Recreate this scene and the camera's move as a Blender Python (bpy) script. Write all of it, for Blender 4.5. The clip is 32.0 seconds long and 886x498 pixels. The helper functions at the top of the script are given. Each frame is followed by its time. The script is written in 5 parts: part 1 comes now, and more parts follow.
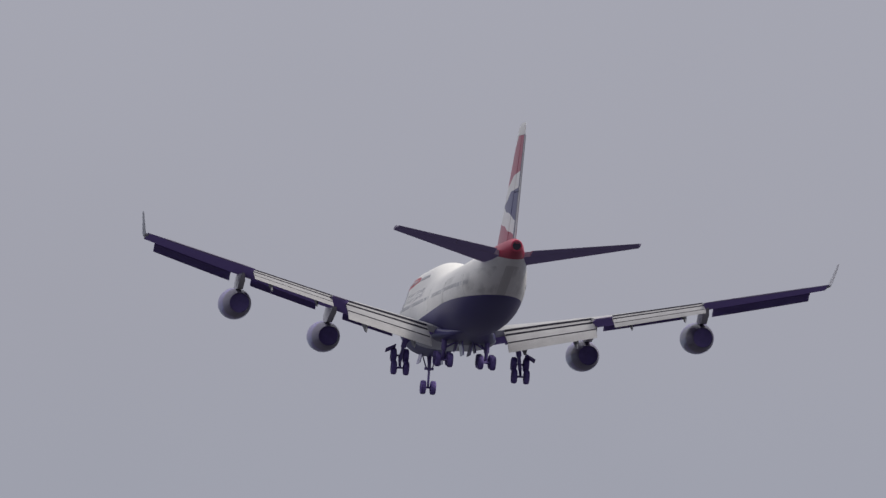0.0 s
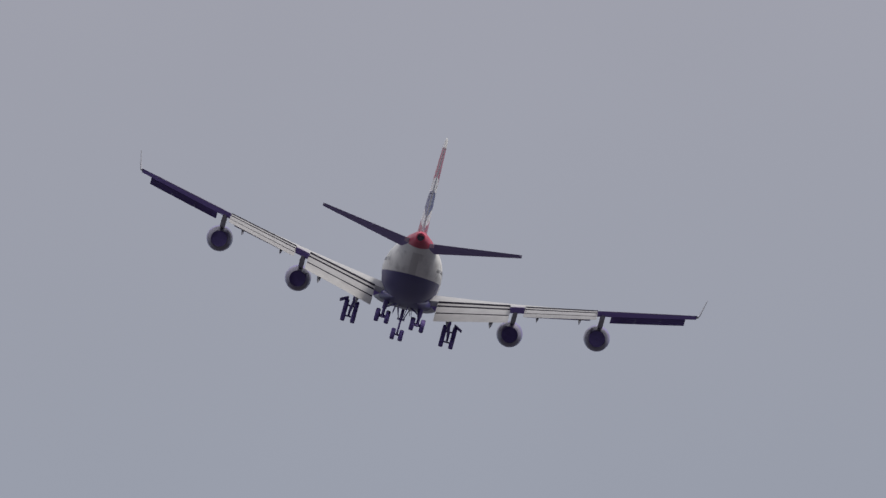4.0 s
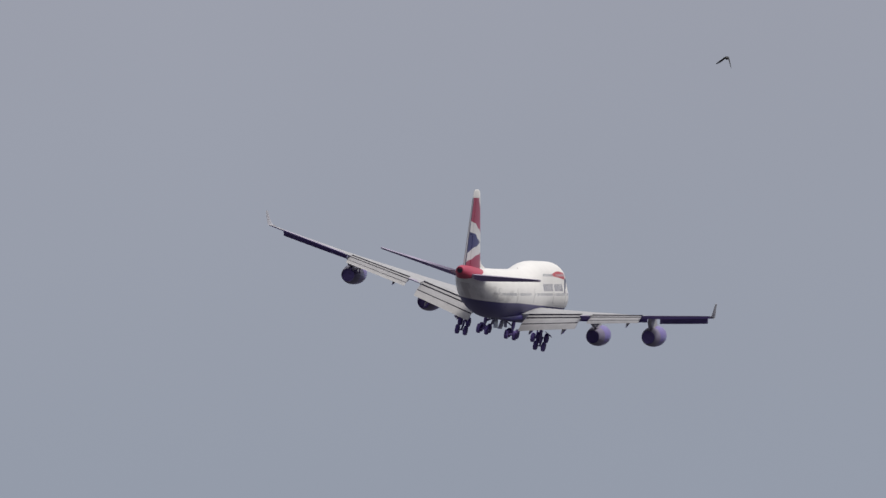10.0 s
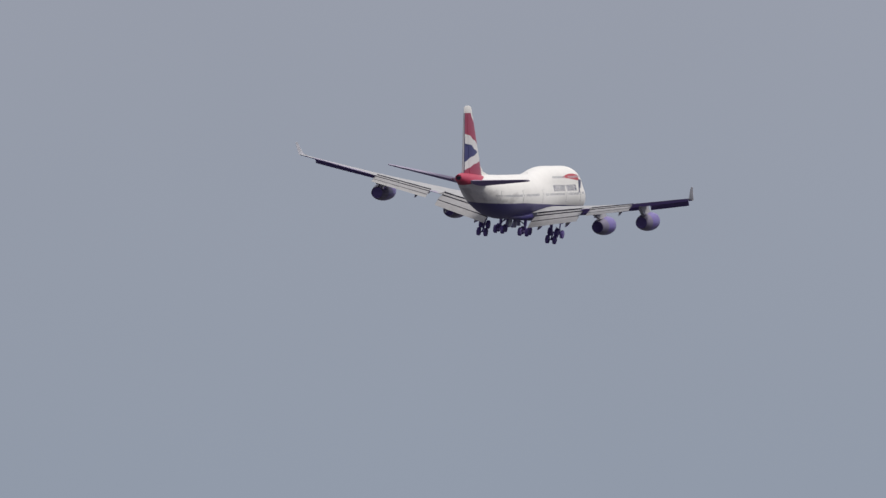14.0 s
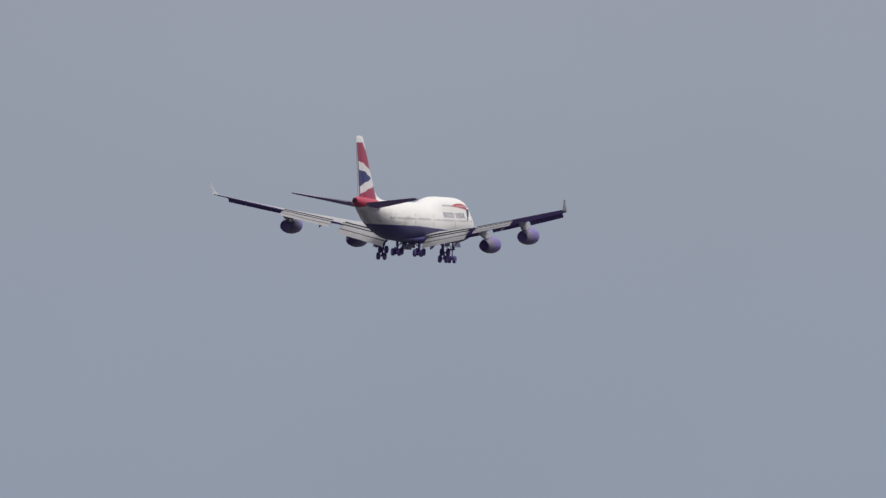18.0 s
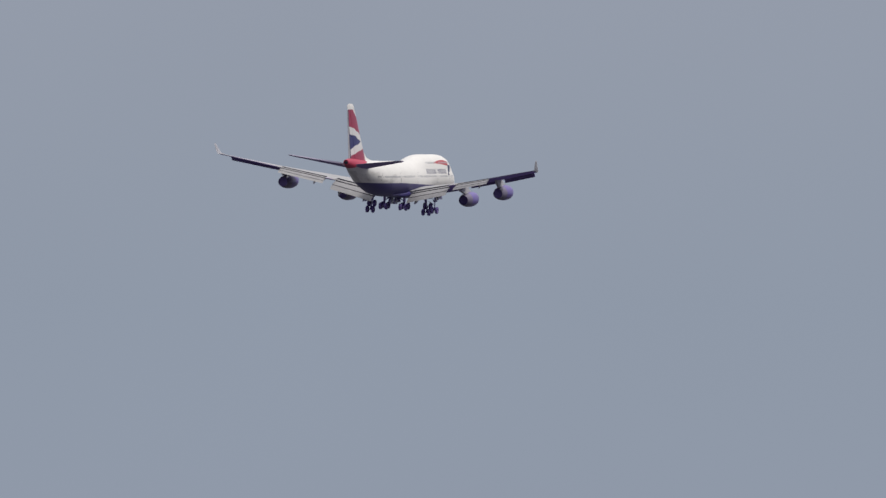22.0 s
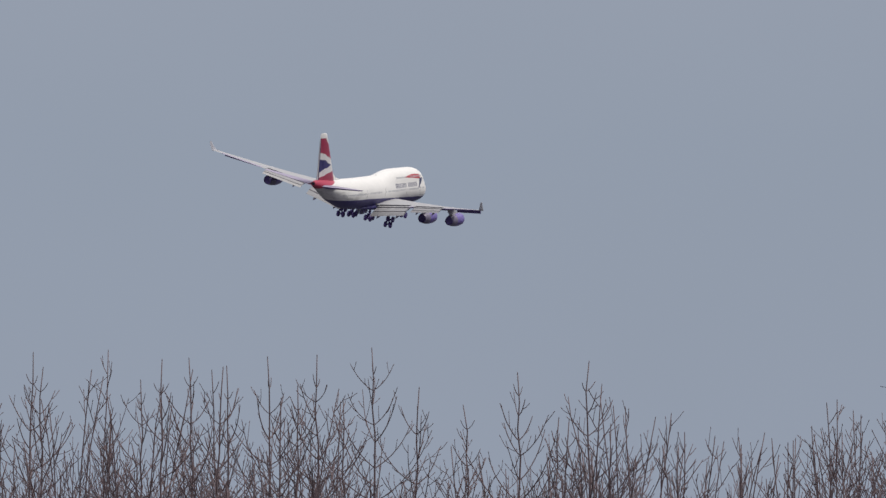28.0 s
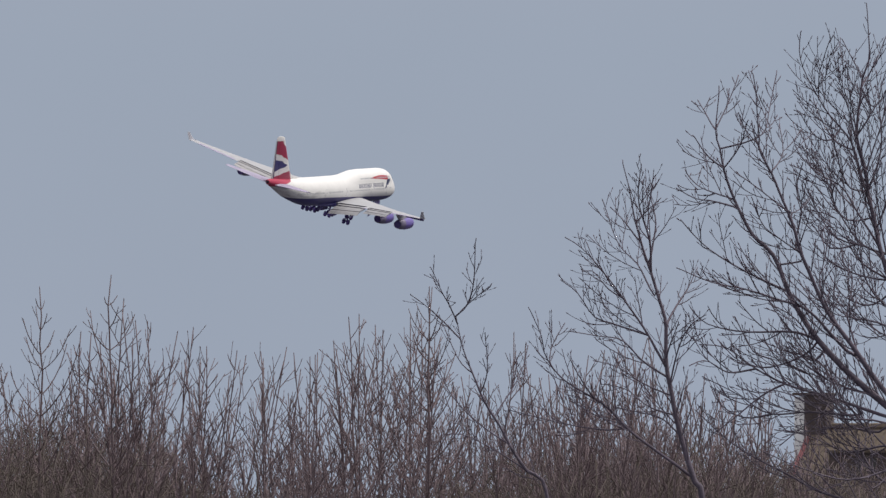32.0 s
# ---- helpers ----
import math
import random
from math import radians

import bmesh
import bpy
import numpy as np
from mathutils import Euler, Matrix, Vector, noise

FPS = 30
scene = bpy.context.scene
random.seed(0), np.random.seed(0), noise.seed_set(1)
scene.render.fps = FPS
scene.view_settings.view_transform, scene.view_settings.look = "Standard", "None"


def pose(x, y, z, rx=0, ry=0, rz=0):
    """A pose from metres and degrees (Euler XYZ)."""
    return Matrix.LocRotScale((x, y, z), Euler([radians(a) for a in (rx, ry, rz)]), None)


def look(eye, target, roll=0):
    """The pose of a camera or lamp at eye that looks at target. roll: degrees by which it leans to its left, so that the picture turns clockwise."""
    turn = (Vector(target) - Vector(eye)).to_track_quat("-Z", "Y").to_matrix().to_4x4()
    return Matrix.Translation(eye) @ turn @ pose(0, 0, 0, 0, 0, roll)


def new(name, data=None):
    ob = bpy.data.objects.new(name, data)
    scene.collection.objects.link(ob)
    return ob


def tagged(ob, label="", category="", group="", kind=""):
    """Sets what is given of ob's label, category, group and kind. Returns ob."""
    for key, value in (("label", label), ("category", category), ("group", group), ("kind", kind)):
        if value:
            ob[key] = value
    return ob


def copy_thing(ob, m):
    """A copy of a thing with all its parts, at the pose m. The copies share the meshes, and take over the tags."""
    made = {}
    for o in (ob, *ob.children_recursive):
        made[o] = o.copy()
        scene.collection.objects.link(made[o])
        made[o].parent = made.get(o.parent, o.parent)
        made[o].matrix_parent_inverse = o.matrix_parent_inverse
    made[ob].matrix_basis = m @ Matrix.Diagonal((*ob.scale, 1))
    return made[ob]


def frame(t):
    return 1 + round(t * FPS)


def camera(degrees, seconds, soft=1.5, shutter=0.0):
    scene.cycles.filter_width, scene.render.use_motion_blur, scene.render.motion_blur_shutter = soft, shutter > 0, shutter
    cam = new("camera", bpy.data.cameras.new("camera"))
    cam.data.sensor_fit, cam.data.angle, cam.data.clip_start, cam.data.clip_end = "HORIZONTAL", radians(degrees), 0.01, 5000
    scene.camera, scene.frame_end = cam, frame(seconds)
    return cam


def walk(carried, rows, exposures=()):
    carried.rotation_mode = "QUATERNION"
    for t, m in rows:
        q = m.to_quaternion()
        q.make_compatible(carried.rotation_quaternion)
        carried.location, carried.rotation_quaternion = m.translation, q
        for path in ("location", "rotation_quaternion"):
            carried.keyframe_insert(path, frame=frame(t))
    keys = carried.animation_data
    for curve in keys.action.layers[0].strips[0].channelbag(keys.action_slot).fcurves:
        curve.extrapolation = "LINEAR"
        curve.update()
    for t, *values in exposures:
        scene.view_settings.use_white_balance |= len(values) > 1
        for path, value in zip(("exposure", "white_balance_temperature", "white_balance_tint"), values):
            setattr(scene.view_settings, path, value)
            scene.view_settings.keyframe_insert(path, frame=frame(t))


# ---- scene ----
# A spotter's long lens on the ground follows an airliner on a curving approach, low over a grove of bare saplings.

def aim(yaw, pitch):
    """The camera on its tripod: yaw clockwise from +y, pitch above the horizon, in degrees."""
    return pose(0, 0, 1.6, 90 + pitch, 0, -yaw)


cam = camera(3.3265, 32.0, soft=1.42)
walk(cam, [
    (0, aim(-9.664, 7.079)),
    (0.5, aim(-9.784, 6.849)),
    (1, aim(-9.864, 6.640)),
    (1.5, aim(-9.938, 6.506)),
    (2, aim(-10.005, 6.358)),
    (2.5, aim(-10.095, 6.098)),
    (3, aim(-10.152, 5.901)),
    (3.5, aim(-10.204, 5.728)),
    (4, aim(-10.210, 5.564)),
    (4.5, aim(-10.198, 5.432)),
    (6.5, aim(-9.907, 4.986)),
    (7, aim(-9.813, 4.853)),
    (7.5, aim(-9.714, 4.783)),
    (8, aim(-9.597, 4.672)),
    (8.5, aim(-9.483, 4.625)),
    (9, aim(-9.391, 4.538)),
    (9.5, aim(-9.314, 4.444)),
    (10, aim(-9.231, 4.354)),
    (10.5, aim(-9.150, 4.142)),
    (11, aim(-9.063, 3.966)),
    (11.5, aim(-8.971, 3.837)),
    (12, aim(-8.879, 3.749)),
    (12.5, aim(-8.672, 3.687)),
    (13, aim(-8.344, 3.576)),
    (13.5, aim(-7.888, 3.460)),
    (14, aim(-7.532, 3.365)),
    (14.5, aim(-7.186, 3.299)),
    (15, aim(-6.825, 3.227)),
    (15.5, aim(-6.530, 3.166)),
    (17.5, aim(-5.480, 2.976)),
    (18, aim(-5.256, 2.907)),
    (18.5, aim(-5.068, 2.817)),
    (19, aim(-4.845, 2.738)),
    (19.5, aim(-4.648, 2.677)),
    (20, aim(-4.430, 2.616)),
    (20.5, aim(-4.185, 2.516)),
    (21, aim(-3.966, 2.393)),
    (21.5, aim(-3.779, 2.299)),
    (22, aim(-3.568, 2.228)),
    (22.5, aim(-3.393, 2.180)),
    (23, aim(-3.257, 2.137)),
    (23.5, aim(-3.096, 2.091)),
    (24, aim(-2.911, 2.043)),
    (24.5, aim(-2.739, 1.979)),
    (26.5, aim(-2.055, 1.718)),
    (27, aim(-1.841, 1.665)),
    (27.5, aim(-1.613, 1.626)),
    (28, aim(-1.371, 1.602)),
    (28.5, aim(-1.166, 1.572)),
    (29, aim(-0.931, 1.535)),
    (29.5, aim(-0.675, 1.498)),
    (30, aim(-0.423, 1.455)),
    (30.5, aim(-0.176, 1.406)),
    (31, aim(0.048, 1.358)),
    (31.5, aim(0.249, 1.317)),
    (32, aim(0.424, 1.280)),
], exposures=[(0, 0.02), (4, 0.0), (24, 0.0), (28, 0.07), (30, 0.16), (32, 0.25)])

# ---- world and sun: a bright, even overcast ----
world = bpy.data.worlds.new("overcast_sky")
scene.world = world
world.use_nodes = True
wt = world.node_tree
wn, wl = wt.nodes, wt.links
background = wn["Background"]
background.inputs["Strength"].default_value = 1.0
sky = wn.new("ShaderNodeTexSky")
sky.sky_type = 'NISHITA'
sky.sun_disc = False
sky.sun_elevation = radians(55)
sky.sun_rotation = radians(84)
coords = wn.new("ShaderNodeTexCoord")
parts = wn.new("ShaderNodeSeparateXYZ")
wl.new(coords.outputs["Generated"], parts.inputs[0])
veil = wn.new("ShaderNodeValToRGB")           # cloud veil: grey at the horizon, brighter overhead
ramp = veil.color_ramp
ramp.elements[0].position, ramp.elements[0].color = 0.0, (0.262, 0.302, 0.382, 1)
ramp.elements[1].position, ramp.elements[1].color = 1.0, (0.95, 0.95, 1.0, 1)
for where, tone in ((0.035, (0.256, 0.298, 0.376, 1)), (0.12, (0.338, 0.338, 0.393, 1)), (0.45, (0.58, 0.58, 0.63, 1))):
    e = ramp.elements.new(where)
    e.color = tone
wl.new(parts.outputs["Z"], veil.inputs[0])
drift = wn.new("ShaderNodeTexNoise")          # faint unevenness of the cloud
drift.inputs["Scale"].default_value = 22.0
drift.inputs["Detail"].default_value = 3.0
wl.new(coords.outputs["Generated"], drift.inputs["Vector"])
uneven = wn.new("ShaderNodeMapRange")
uneven.inputs["To Min"].default_value = 0.95
uneven.inputs["To Max"].default_value = 1.05
wl.new(drift.outputs["Fac"], uneven.inputs["Value"])
cloud = wn.new("ShaderNodeVectorMath")
cloud.operation = 'SCALE'
wl.new(veil.outputs[0], cloud.inputs[0])
wl.new(uneven.outputs[0], cloud.inputs["Scale"])
blue = wn.new("ShaderNodeVectorMath")         # what comes through from the sky above the cloud
blue.operation = 'SCALE'
blue.inputs["Scale"].default_value = 0.004
wl.new(sky.outputs[0], blue.inputs[0])
both = wn.new("ShaderNodeVectorMath")
both.operation = 'ADD'
wl.new(cloud.outputs[0], both.inputs[0])
wl.new(blue.outputs[0], both.inputs[1])
wl.new(both.outputs[0], background.inputs["Color"])

sun = new("sun", bpy.data.lights.new("sun", 'SUN'))
sun.data.energy = 2.3
sun.data.angle = radians(14)
sun.data.color = (1.0, 0.95, 0.87)
sun_az, sun_el = radians(84), radians(55)
sun.matrix_world = look((0, 0, 60), (-60 * math.sin(sun_az) * math.cos(sun_el), -60 * math.cos(sun_az) * math.cos(sun_el), 60 - 60 * math.sin(sun_el)))


# ---- materials ----
def material(name, colour, rough=0.5, metal=0.0, mottle=0.12, scale=1.5, fine=24.0, bump=0.0, coat=0.0, gloss=0.5):
    """A painted or natural surface: base colour with variation at two scales and a little relief."""
    m = bpy.data.materials.new(name)
    m.use_nodes = True
    n, l = m.node_tree.nodes, m.node_tree.links
    p = n["Principled BSDF"]
    p.inputs["Roughness"].default_value = rough
    p.inputs["Metallic"].default_value = metal
    p.inputs["Coat Weight"].default_value = coat
    p.inputs["Specular IOR Level"].default_value = gloss
    p.inputs["Coat Roughness"].default_value = 0.12
    co = n.new("ShaderNodeTexCoord")
    big, small = n.new("ShaderNodeTexNoise"), n.new("ShaderNodeTexNoise")
    big.inputs["Scale"].default_value, small.inputs["Scale"].default_value = scale, fine
    big.inputs["Detail"].default_value = 4.0
    for x in (big, small):
        l.new(co.outputs["Object"], x.inputs["Vector"])
    add = n.new("ShaderNodeMath")
    add.operation = 'ADD'
    l.new(big.outputs["Fac"], add.inputs[0])
    l.new(small.outputs["Fac"], add.inputs[1])
    rng = n.new("ShaderNodeMapRange")
    rng.inputs["From Min"].default_value, rng.inputs["From Max"].default_value = 0.6, 1.4
    rng.inputs["To Min"].default_value, rng.inputs["To Max"].default_value = 1 - mottle, 1 + mottle
    l.new(add.outputs[0], rng.inputs["Value"])
    vary = n.new("ShaderNodeVectorMath")
    vary.operation = 'SCALE'
    vary.inputs[0].default_value = colour
    l.new(rng.outputs[0], vary.inputs["Scale"])
    l.new(vary.outputs[0], p.inputs["Base Color"])
    if bump:
        b = n.new("ShaderNodeBump")
        b.inputs["Strength"].default_value, b.inputs["Distance"].default_value = bump, 0.02
        l.new(small.outputs["Fac"], b.inputs["Height"])
        l.new(b.outputs[0], p.inputs["Normal"])
    return m


def maths(m):
    """Small builder for masks: returns f(op, a, b) and the x, y, z of the object's own space, in metres."""
    n, l = m.node_tree.nodes, m.node_tree.links

    def f(op, a, b=0.0):
        q = n.new("ShaderNodeMath")
        q.operation = op
        for i, v in enumerate((a, b)):
            if isinstance(v, (int, float)):
                q.inputs[i].default_value = v
            else:
                l.new(v, q.inputs[i])
        return q.outputs[0]
    sep = n.new("ShaderNodeSeparateXYZ")
    co = n.new("ShaderNodeTexCoord")
    l.new(co.outputs["Object"], sep.inputs[0])
    return f, sep.outputs


def paint_over(m, mask, colour):
    """Lays another paint over what m has, where mask is 1."""
    n, l = m.node_tree.nodes, m.node_tree.links
    p = n["Principled BSDF"]
    under = p.inputs["Base Color"].links[0].from_socket
    mix = n.new("ShaderNodeMix")
    mix.data_type = 'RGBA'
    l.new(mask, mix.inputs[0])
    l.new(under, mix.inputs[6])
    mix.inputs[7].default_value = (*colour, 1)
    l.new(mix.outputs[2], p.inputs["Base Color"])


WHITE, NAVY, RED = (0.75, 0.735, 0.71), (0.048, 0.040, 0.165), (0.42, 0.045, 0.088)
S0, G = 34.0, 5.4      # the airliner's own space: x = S0 - station from the nose, y to port, z = height over its wheels - G

skin = material("airliner_paint", WHITE, 0.42, mottle=0.06, scale=0.5, fine=6.0, gloss=0.3)
f, (X, Y, Z) = maths(skin)
belly = f('MINIMUM', f('SUBTRACT', 3.80 + 0.023 * S0 - G, f('MULTIPLY', X, 0.023)), 4.75 - G)    # the navy rises towards the tail
paint_over(skin, f('LESS_THAN', Z, belly), NAVY)
slant = f('ADD', f('MULTIPLY', X, 0.15), 7.45 - G - 0.15 * (S0 - 67.0))
paint_over(skin, f('MULTIPLY', f('GREATER_THAN', Z, slant), f('LESS_THAN', X, S0 - 58.0)), RED)

n_, l_ = skin.node_tree.nodes, skin.node_tree.links        # soot and oil smears under the tail
smear = n_.new("ShaderNodeTexNoise")
smear.inputs["Scale"].default_value, smear.inputs["Detail"].default_value = 0.55, 6.0
stretch = n_.new("ShaderNodeMapping")
stretch.inputs["Scale"].default_value = (0.35, 1.6, 1.2)
l_.new(n_.new("ShaderNodeTexCoord").outputs["Object"], stretch.inputs[0])
l_.new(stretch.outputs[0], smear.inputs["Vector"])
soft = n_.new("ShaderNodeMapRange")
soft.inputs["From Min"].default_value, soft.inputs["From Max"].default_value = 0.50, 0.72
l_.new(smear.outputs["Fac"], soft.inputs["Value"])
streak = f('MULTIPLY', f('MULTIPLY', f('LESS_THAN', f('ABSOLUTE', Y), 0.4), f('LESS_THAN', X, S0 - 57.0)), 0.6)      # soot below the tail outlet
dirt = f('MULTIPLY', f('MAXIMUM', soft.outputs[0], streak), f('LESS_THAN', X, S0 - 42.0))
above = f('MULTIPLY', f('MULTIPLY', f('GREATER_THAN', Z, belly), f('LESS_THAN', Z, slant)), f('LESS_THAN', Z, f('ADD', belly, 2.2)))
grime = f('MULTIPLY', f('MULTIPLY', dirt, above), 0.5)
paint_over(skin, grime, (0.16, 0.15, 0.15))

fairing_paint = material("belly_fairing_paint", (0.44, 0.45, 0.50), 0.4, mottle=0.1, scale=0.8, fine=8.0)
f, (X, Y, Z) = maths(fairing_paint)
paint_over(fairing_paint, f('MULTIPLY', f('LESS_THAN', X, S0 - 33.0), f('LESS_THAN', Z, 4.4 - G)), NAVY)
paint_over(fairing_paint, f('MULTIPLY', f('GREATER_THAN', X, S0 - 33.0), f('GREATER_THAN', Z, 3.6 - G)), WHITE)

fin_paint = material("fin_flag_paint", WHITE, 0.38, mottle=0.04, scale=0.6, fine=8.0, coat=0.25)
f, (X, Y, Z) = maths(fin_paint)
v = f('DIVIDE', f('SUBTRACT', Z, 8.9 - G), 10.55)                       # 0 at the root, 1 at the tip
le = f('SUBTRACT', S0 - 56.5, f('MULTIPLY', v, 9.4))                   # leading edge
chord = f('SUBTRACT', 10.4, f('MULTIPLY', v, 6.55))
u = f('DIVIDE', f('SUBTRACT', le, X), chord)                           # 0 leading, 1 trailing edge
CRIMSON = (0.35, 0.020, 0.066)


def wave(u, *knots):
    """Height of a paint edge across the chord: straight pieces through (u, v), eased."""
    out = knots[0][1]
    for (u0, v0), (u1, v1) in zip(knots, knots[1:]):
        q = fin_paint.node_tree.nodes.new("ShaderNodeMapRange")
        q.interpolation_type = 'SMOOTHSTEP'
        q.inputs["From Min"].default_value, q.inputs["From Max"].default_value = u0, u1
        q.inputs["To Min"].default_value, q.inputs["To Max"].default_value = 0.0, v1 - v0
        fin_paint.node_tree.links.new(u, q.inputs["Value"])
        out = f('ADD', q.outputs[0], out)
    return out


# red flag's edges: white runs down the leading edge, waves of white and blue below
nose_white = f('GREATER_THAN', u, wave(v, (0.68, -0.05), (0.90, 0.32)))
red_low = wave(u, (0.0, 0.43), (0.30, 0.51), (0.60, 0.58), (1.0, 0.605))
top_red = f('MULTIPLY', f('MULTIPLY', nose_white, f('LESS_THAN', v, 0.90)), f('GREATER_THAN', v, red_low))
paint_over(fin_paint, top_red, CRIMSON)
blue_top = wave(u, (0.13, 0.335), (0.30, 0.37), (0.55, 0.445), (1.0, 0.465))
blue_low = wave(u, (0.13, 0.335), (0.50, 0.275), (1.0, 0.185))
blue_band = f('MULTIPLY', f('MULTIPLY', f('LESS_THAN', v, blue_top), f('GREATER_THAN', v, blue_low)), f('GREATER_THAN', u, 0.14))
paint_over(fin_paint, blue_band, (0.020, 0.017, 0.13))
low_red = f('LESS_THAN', v, wave(u, (0.0, 0.215), (0.40, 0.17), (0.75, 0.105), (1.0, 0.06)))
paint_over(fin_paint, low_red, CRIMSON)
dark_edge = f('MULTIPLY', f('LESS_THAN', u, 0.07), f('LESS_THAN', v, 0.36))
paint_over(fin_paint, dark_edge, (0.03, 0.022, 0.10))
rear_band = f('GREATER_THAN', u, 0.905)                                # dark band, then a pale rim, down the rudder's rear
paint_over(fin_paint, rear_band, (0.032, 0.026, 0.075))
rear_rim = f('GREATER_THAN', u, 0.955)
paint_over(fin_paint, rear_rim, (0.55, 0.53, 0.53))

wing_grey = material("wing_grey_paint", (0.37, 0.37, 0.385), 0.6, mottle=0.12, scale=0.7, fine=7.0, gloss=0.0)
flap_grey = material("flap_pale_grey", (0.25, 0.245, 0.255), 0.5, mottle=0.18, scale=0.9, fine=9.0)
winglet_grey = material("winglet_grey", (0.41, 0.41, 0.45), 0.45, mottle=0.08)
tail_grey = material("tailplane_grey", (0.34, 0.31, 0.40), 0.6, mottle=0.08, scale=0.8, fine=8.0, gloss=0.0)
for m in (wing_grey, tail_grey):                   # on downward faces the shaded undersides' violet cast is put into the colour
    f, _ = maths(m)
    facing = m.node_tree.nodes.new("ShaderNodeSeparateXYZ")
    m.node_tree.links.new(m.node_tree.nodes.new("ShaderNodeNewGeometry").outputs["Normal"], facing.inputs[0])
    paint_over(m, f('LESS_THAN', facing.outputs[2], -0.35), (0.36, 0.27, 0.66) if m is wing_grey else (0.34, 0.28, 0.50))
# violet haze is put into the leading flap, cowl, soot, tyre and gear colours
krueger_grey = material("leading_flap_hazed", (0.155, 0.115, 0.30), 0.6, mottle=0.1, gloss=0.15)
navy_gloss = material("cowl_navy_hazed", (0.128, 0.088, 0.33), 0.36, mottle=0.1, scale=1.2, fine=10.0, coat=0.35)
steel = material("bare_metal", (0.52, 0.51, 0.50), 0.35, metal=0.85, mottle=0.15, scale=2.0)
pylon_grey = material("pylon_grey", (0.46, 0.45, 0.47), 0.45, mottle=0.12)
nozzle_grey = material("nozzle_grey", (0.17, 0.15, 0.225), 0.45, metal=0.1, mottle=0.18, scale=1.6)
soot = material("sooty_metal_hazed", (0.115, 0.080, 0.25), 0.6, metal=0.0, mottle=0.3)
# near-black: soot of the tail outlet, and shade painted into the flap slots
shade_soot = material("slot_shade_soot", (0.020, 0.017, 0.032), 0.8, mottle=0.2)
rubber = material("tyre_rubber_hazed", (0.15, 0.105, 0.33), 0.8, mottle=0.2, scale=3)
gear_grey = material("gear_grey_hazed", (0.19, 0.143, 0.37), 0.5, mottle=0.2, scale=3)
dark_glass = material("cabin_window_grey", (0.42, 0.42, 0.45), 0.4, mottle=0.1, coat=0.2)
title_grey = material("title_slate_blue", (0.080, 0.085, 0.150), 0.6, mottle=0.06, coat=0.15)
ribbon_red = material("ribbon_red", (0.42, 0.05, 0.065), 0.6, mottle=0.06, coat=0.15)
ribbon_navy = material("ribbon_navy", (0.022, 0.028, 0.085), 0.4, mottle=0.06)
cap_white = material("cap_white", WHITE, 0.45, mottle=0.05)
pane_dark = material("window_pane", (0.05, 0.045, 0.045), 0.35, mottle=0.1)
seam = material("panel_seam", (0.52, 0.515, 0.52), 0.6, mottle=0.15)
bark = material("sapling_bark", (0.137, 0.100, 0.107), 0.85, mottle=0.30, scale=2.0, fine=30.0, bump=0.3)
bark_dark = material("limb_bark", (0.098, 0.079, 0.102), 0.85, mottle=0.30, scale=2.0, fine=30.0, bump=0.3)
twig_bark = material("twig_bark", (0.140, 0.101, 0.107), 0.85, mottle=0.30, scale=3.0, fine=40.0)
dry_grass = material("damp_field", (0.036, 0.035, 0.046), 0.95, mottle=0.35, scale=0.08, fine=2.0, bump=0.4)
plumage = material("black_plumage", (0.02, 0.02, 0.022), 0.6, mottle=0.25, scale=20)
beak_horn = material("dark_horn", (0.05, 0.045, 0.04), 0.4, mottle=0.1)
roof_tile = material("roof_tile_tan", (0.112, 0.085, 0.064), 0.9, mottle=0.25, scale=1.2, fine=9.0, bump=0.5)
brickwork = material("chimney_brick", (0.088, 0.067, 0.062), 0.9, mottle=0.3, scale=3.0, fine=18.0, bump=0.4)
render_white = material("white_render", (0.42, 0.41, 0.40), 0.8, mottle=0.08, scale=1.0)
render_pale = material("flue_pale_render", (0.80, 0.79, 0.77), 0.8, mottle=0.1, scale=2.0)
barge_red = material("red_bargeboard", (0.15, 0.040, 0.045), 0.6, mottle=0.15)
bramble_brown = material("bramble_brown", (0.078, 0.060, 0.050), 0.9, mottle=0.35, scale=1.5, fine=20.0)


# ---- mesh helpers ----
def part(name, bm, mat, parent=None, label="", smooth=True):
    """Links a bmesh as one mesh object, under a thing or a part."""
    me = bpy.data.meshes.new(name)
    bmesh.ops.recalc_face_normals(bm, faces=bm.faces)
    bm.to_mesh(me)
    bm.free()
    me.materials.append(mat)
    if smooth:
        me.polygons.foreach_set("use_smooth", [True] * len(me.polygons))
        me.set_sharp_from_angle(angle=radians(35))
    ob = new(name, me)
    ob.parent = parent
    if label:
        ob["label"] = label
    return ob


def P(s, y, z):
    return Vector((S0 - s, y, z - G))


def loft(bm, rings, caps=(True, True)):
    rows = [[bm.verts.new(p) for p in r] for r in rings]
    n = len(rows[0])
    for a, b in zip(rows, rows[1:]):
        for i in range(n):
            j = (i + 1) % n
            bm.faces.new((a[i], a[j], b[j], b[i]))
    if caps[0]:
        bm.faces.new(rows[0][::-1])
    if caps[1]:
        bm.faces.new(rows[-1])
    return bm


def rod(bm, a, b, r0, r1=None, n=8):
    """A round bar from a to b."""
    a, b = Vector(a), Vector(b)
    r1 = r0 if r1 is None else r1
    q = (b - a).to_track_quat('Z', 'Y')
    rings = []
    for c, r in ((a, r0), (b, r1)):
        rings.append([c + q @ Vector((r * math.cos(k * math.tau / n), r * math.sin(k * math.tau / n), 0)) for k in range(n)])
    return loft(bm, rings)


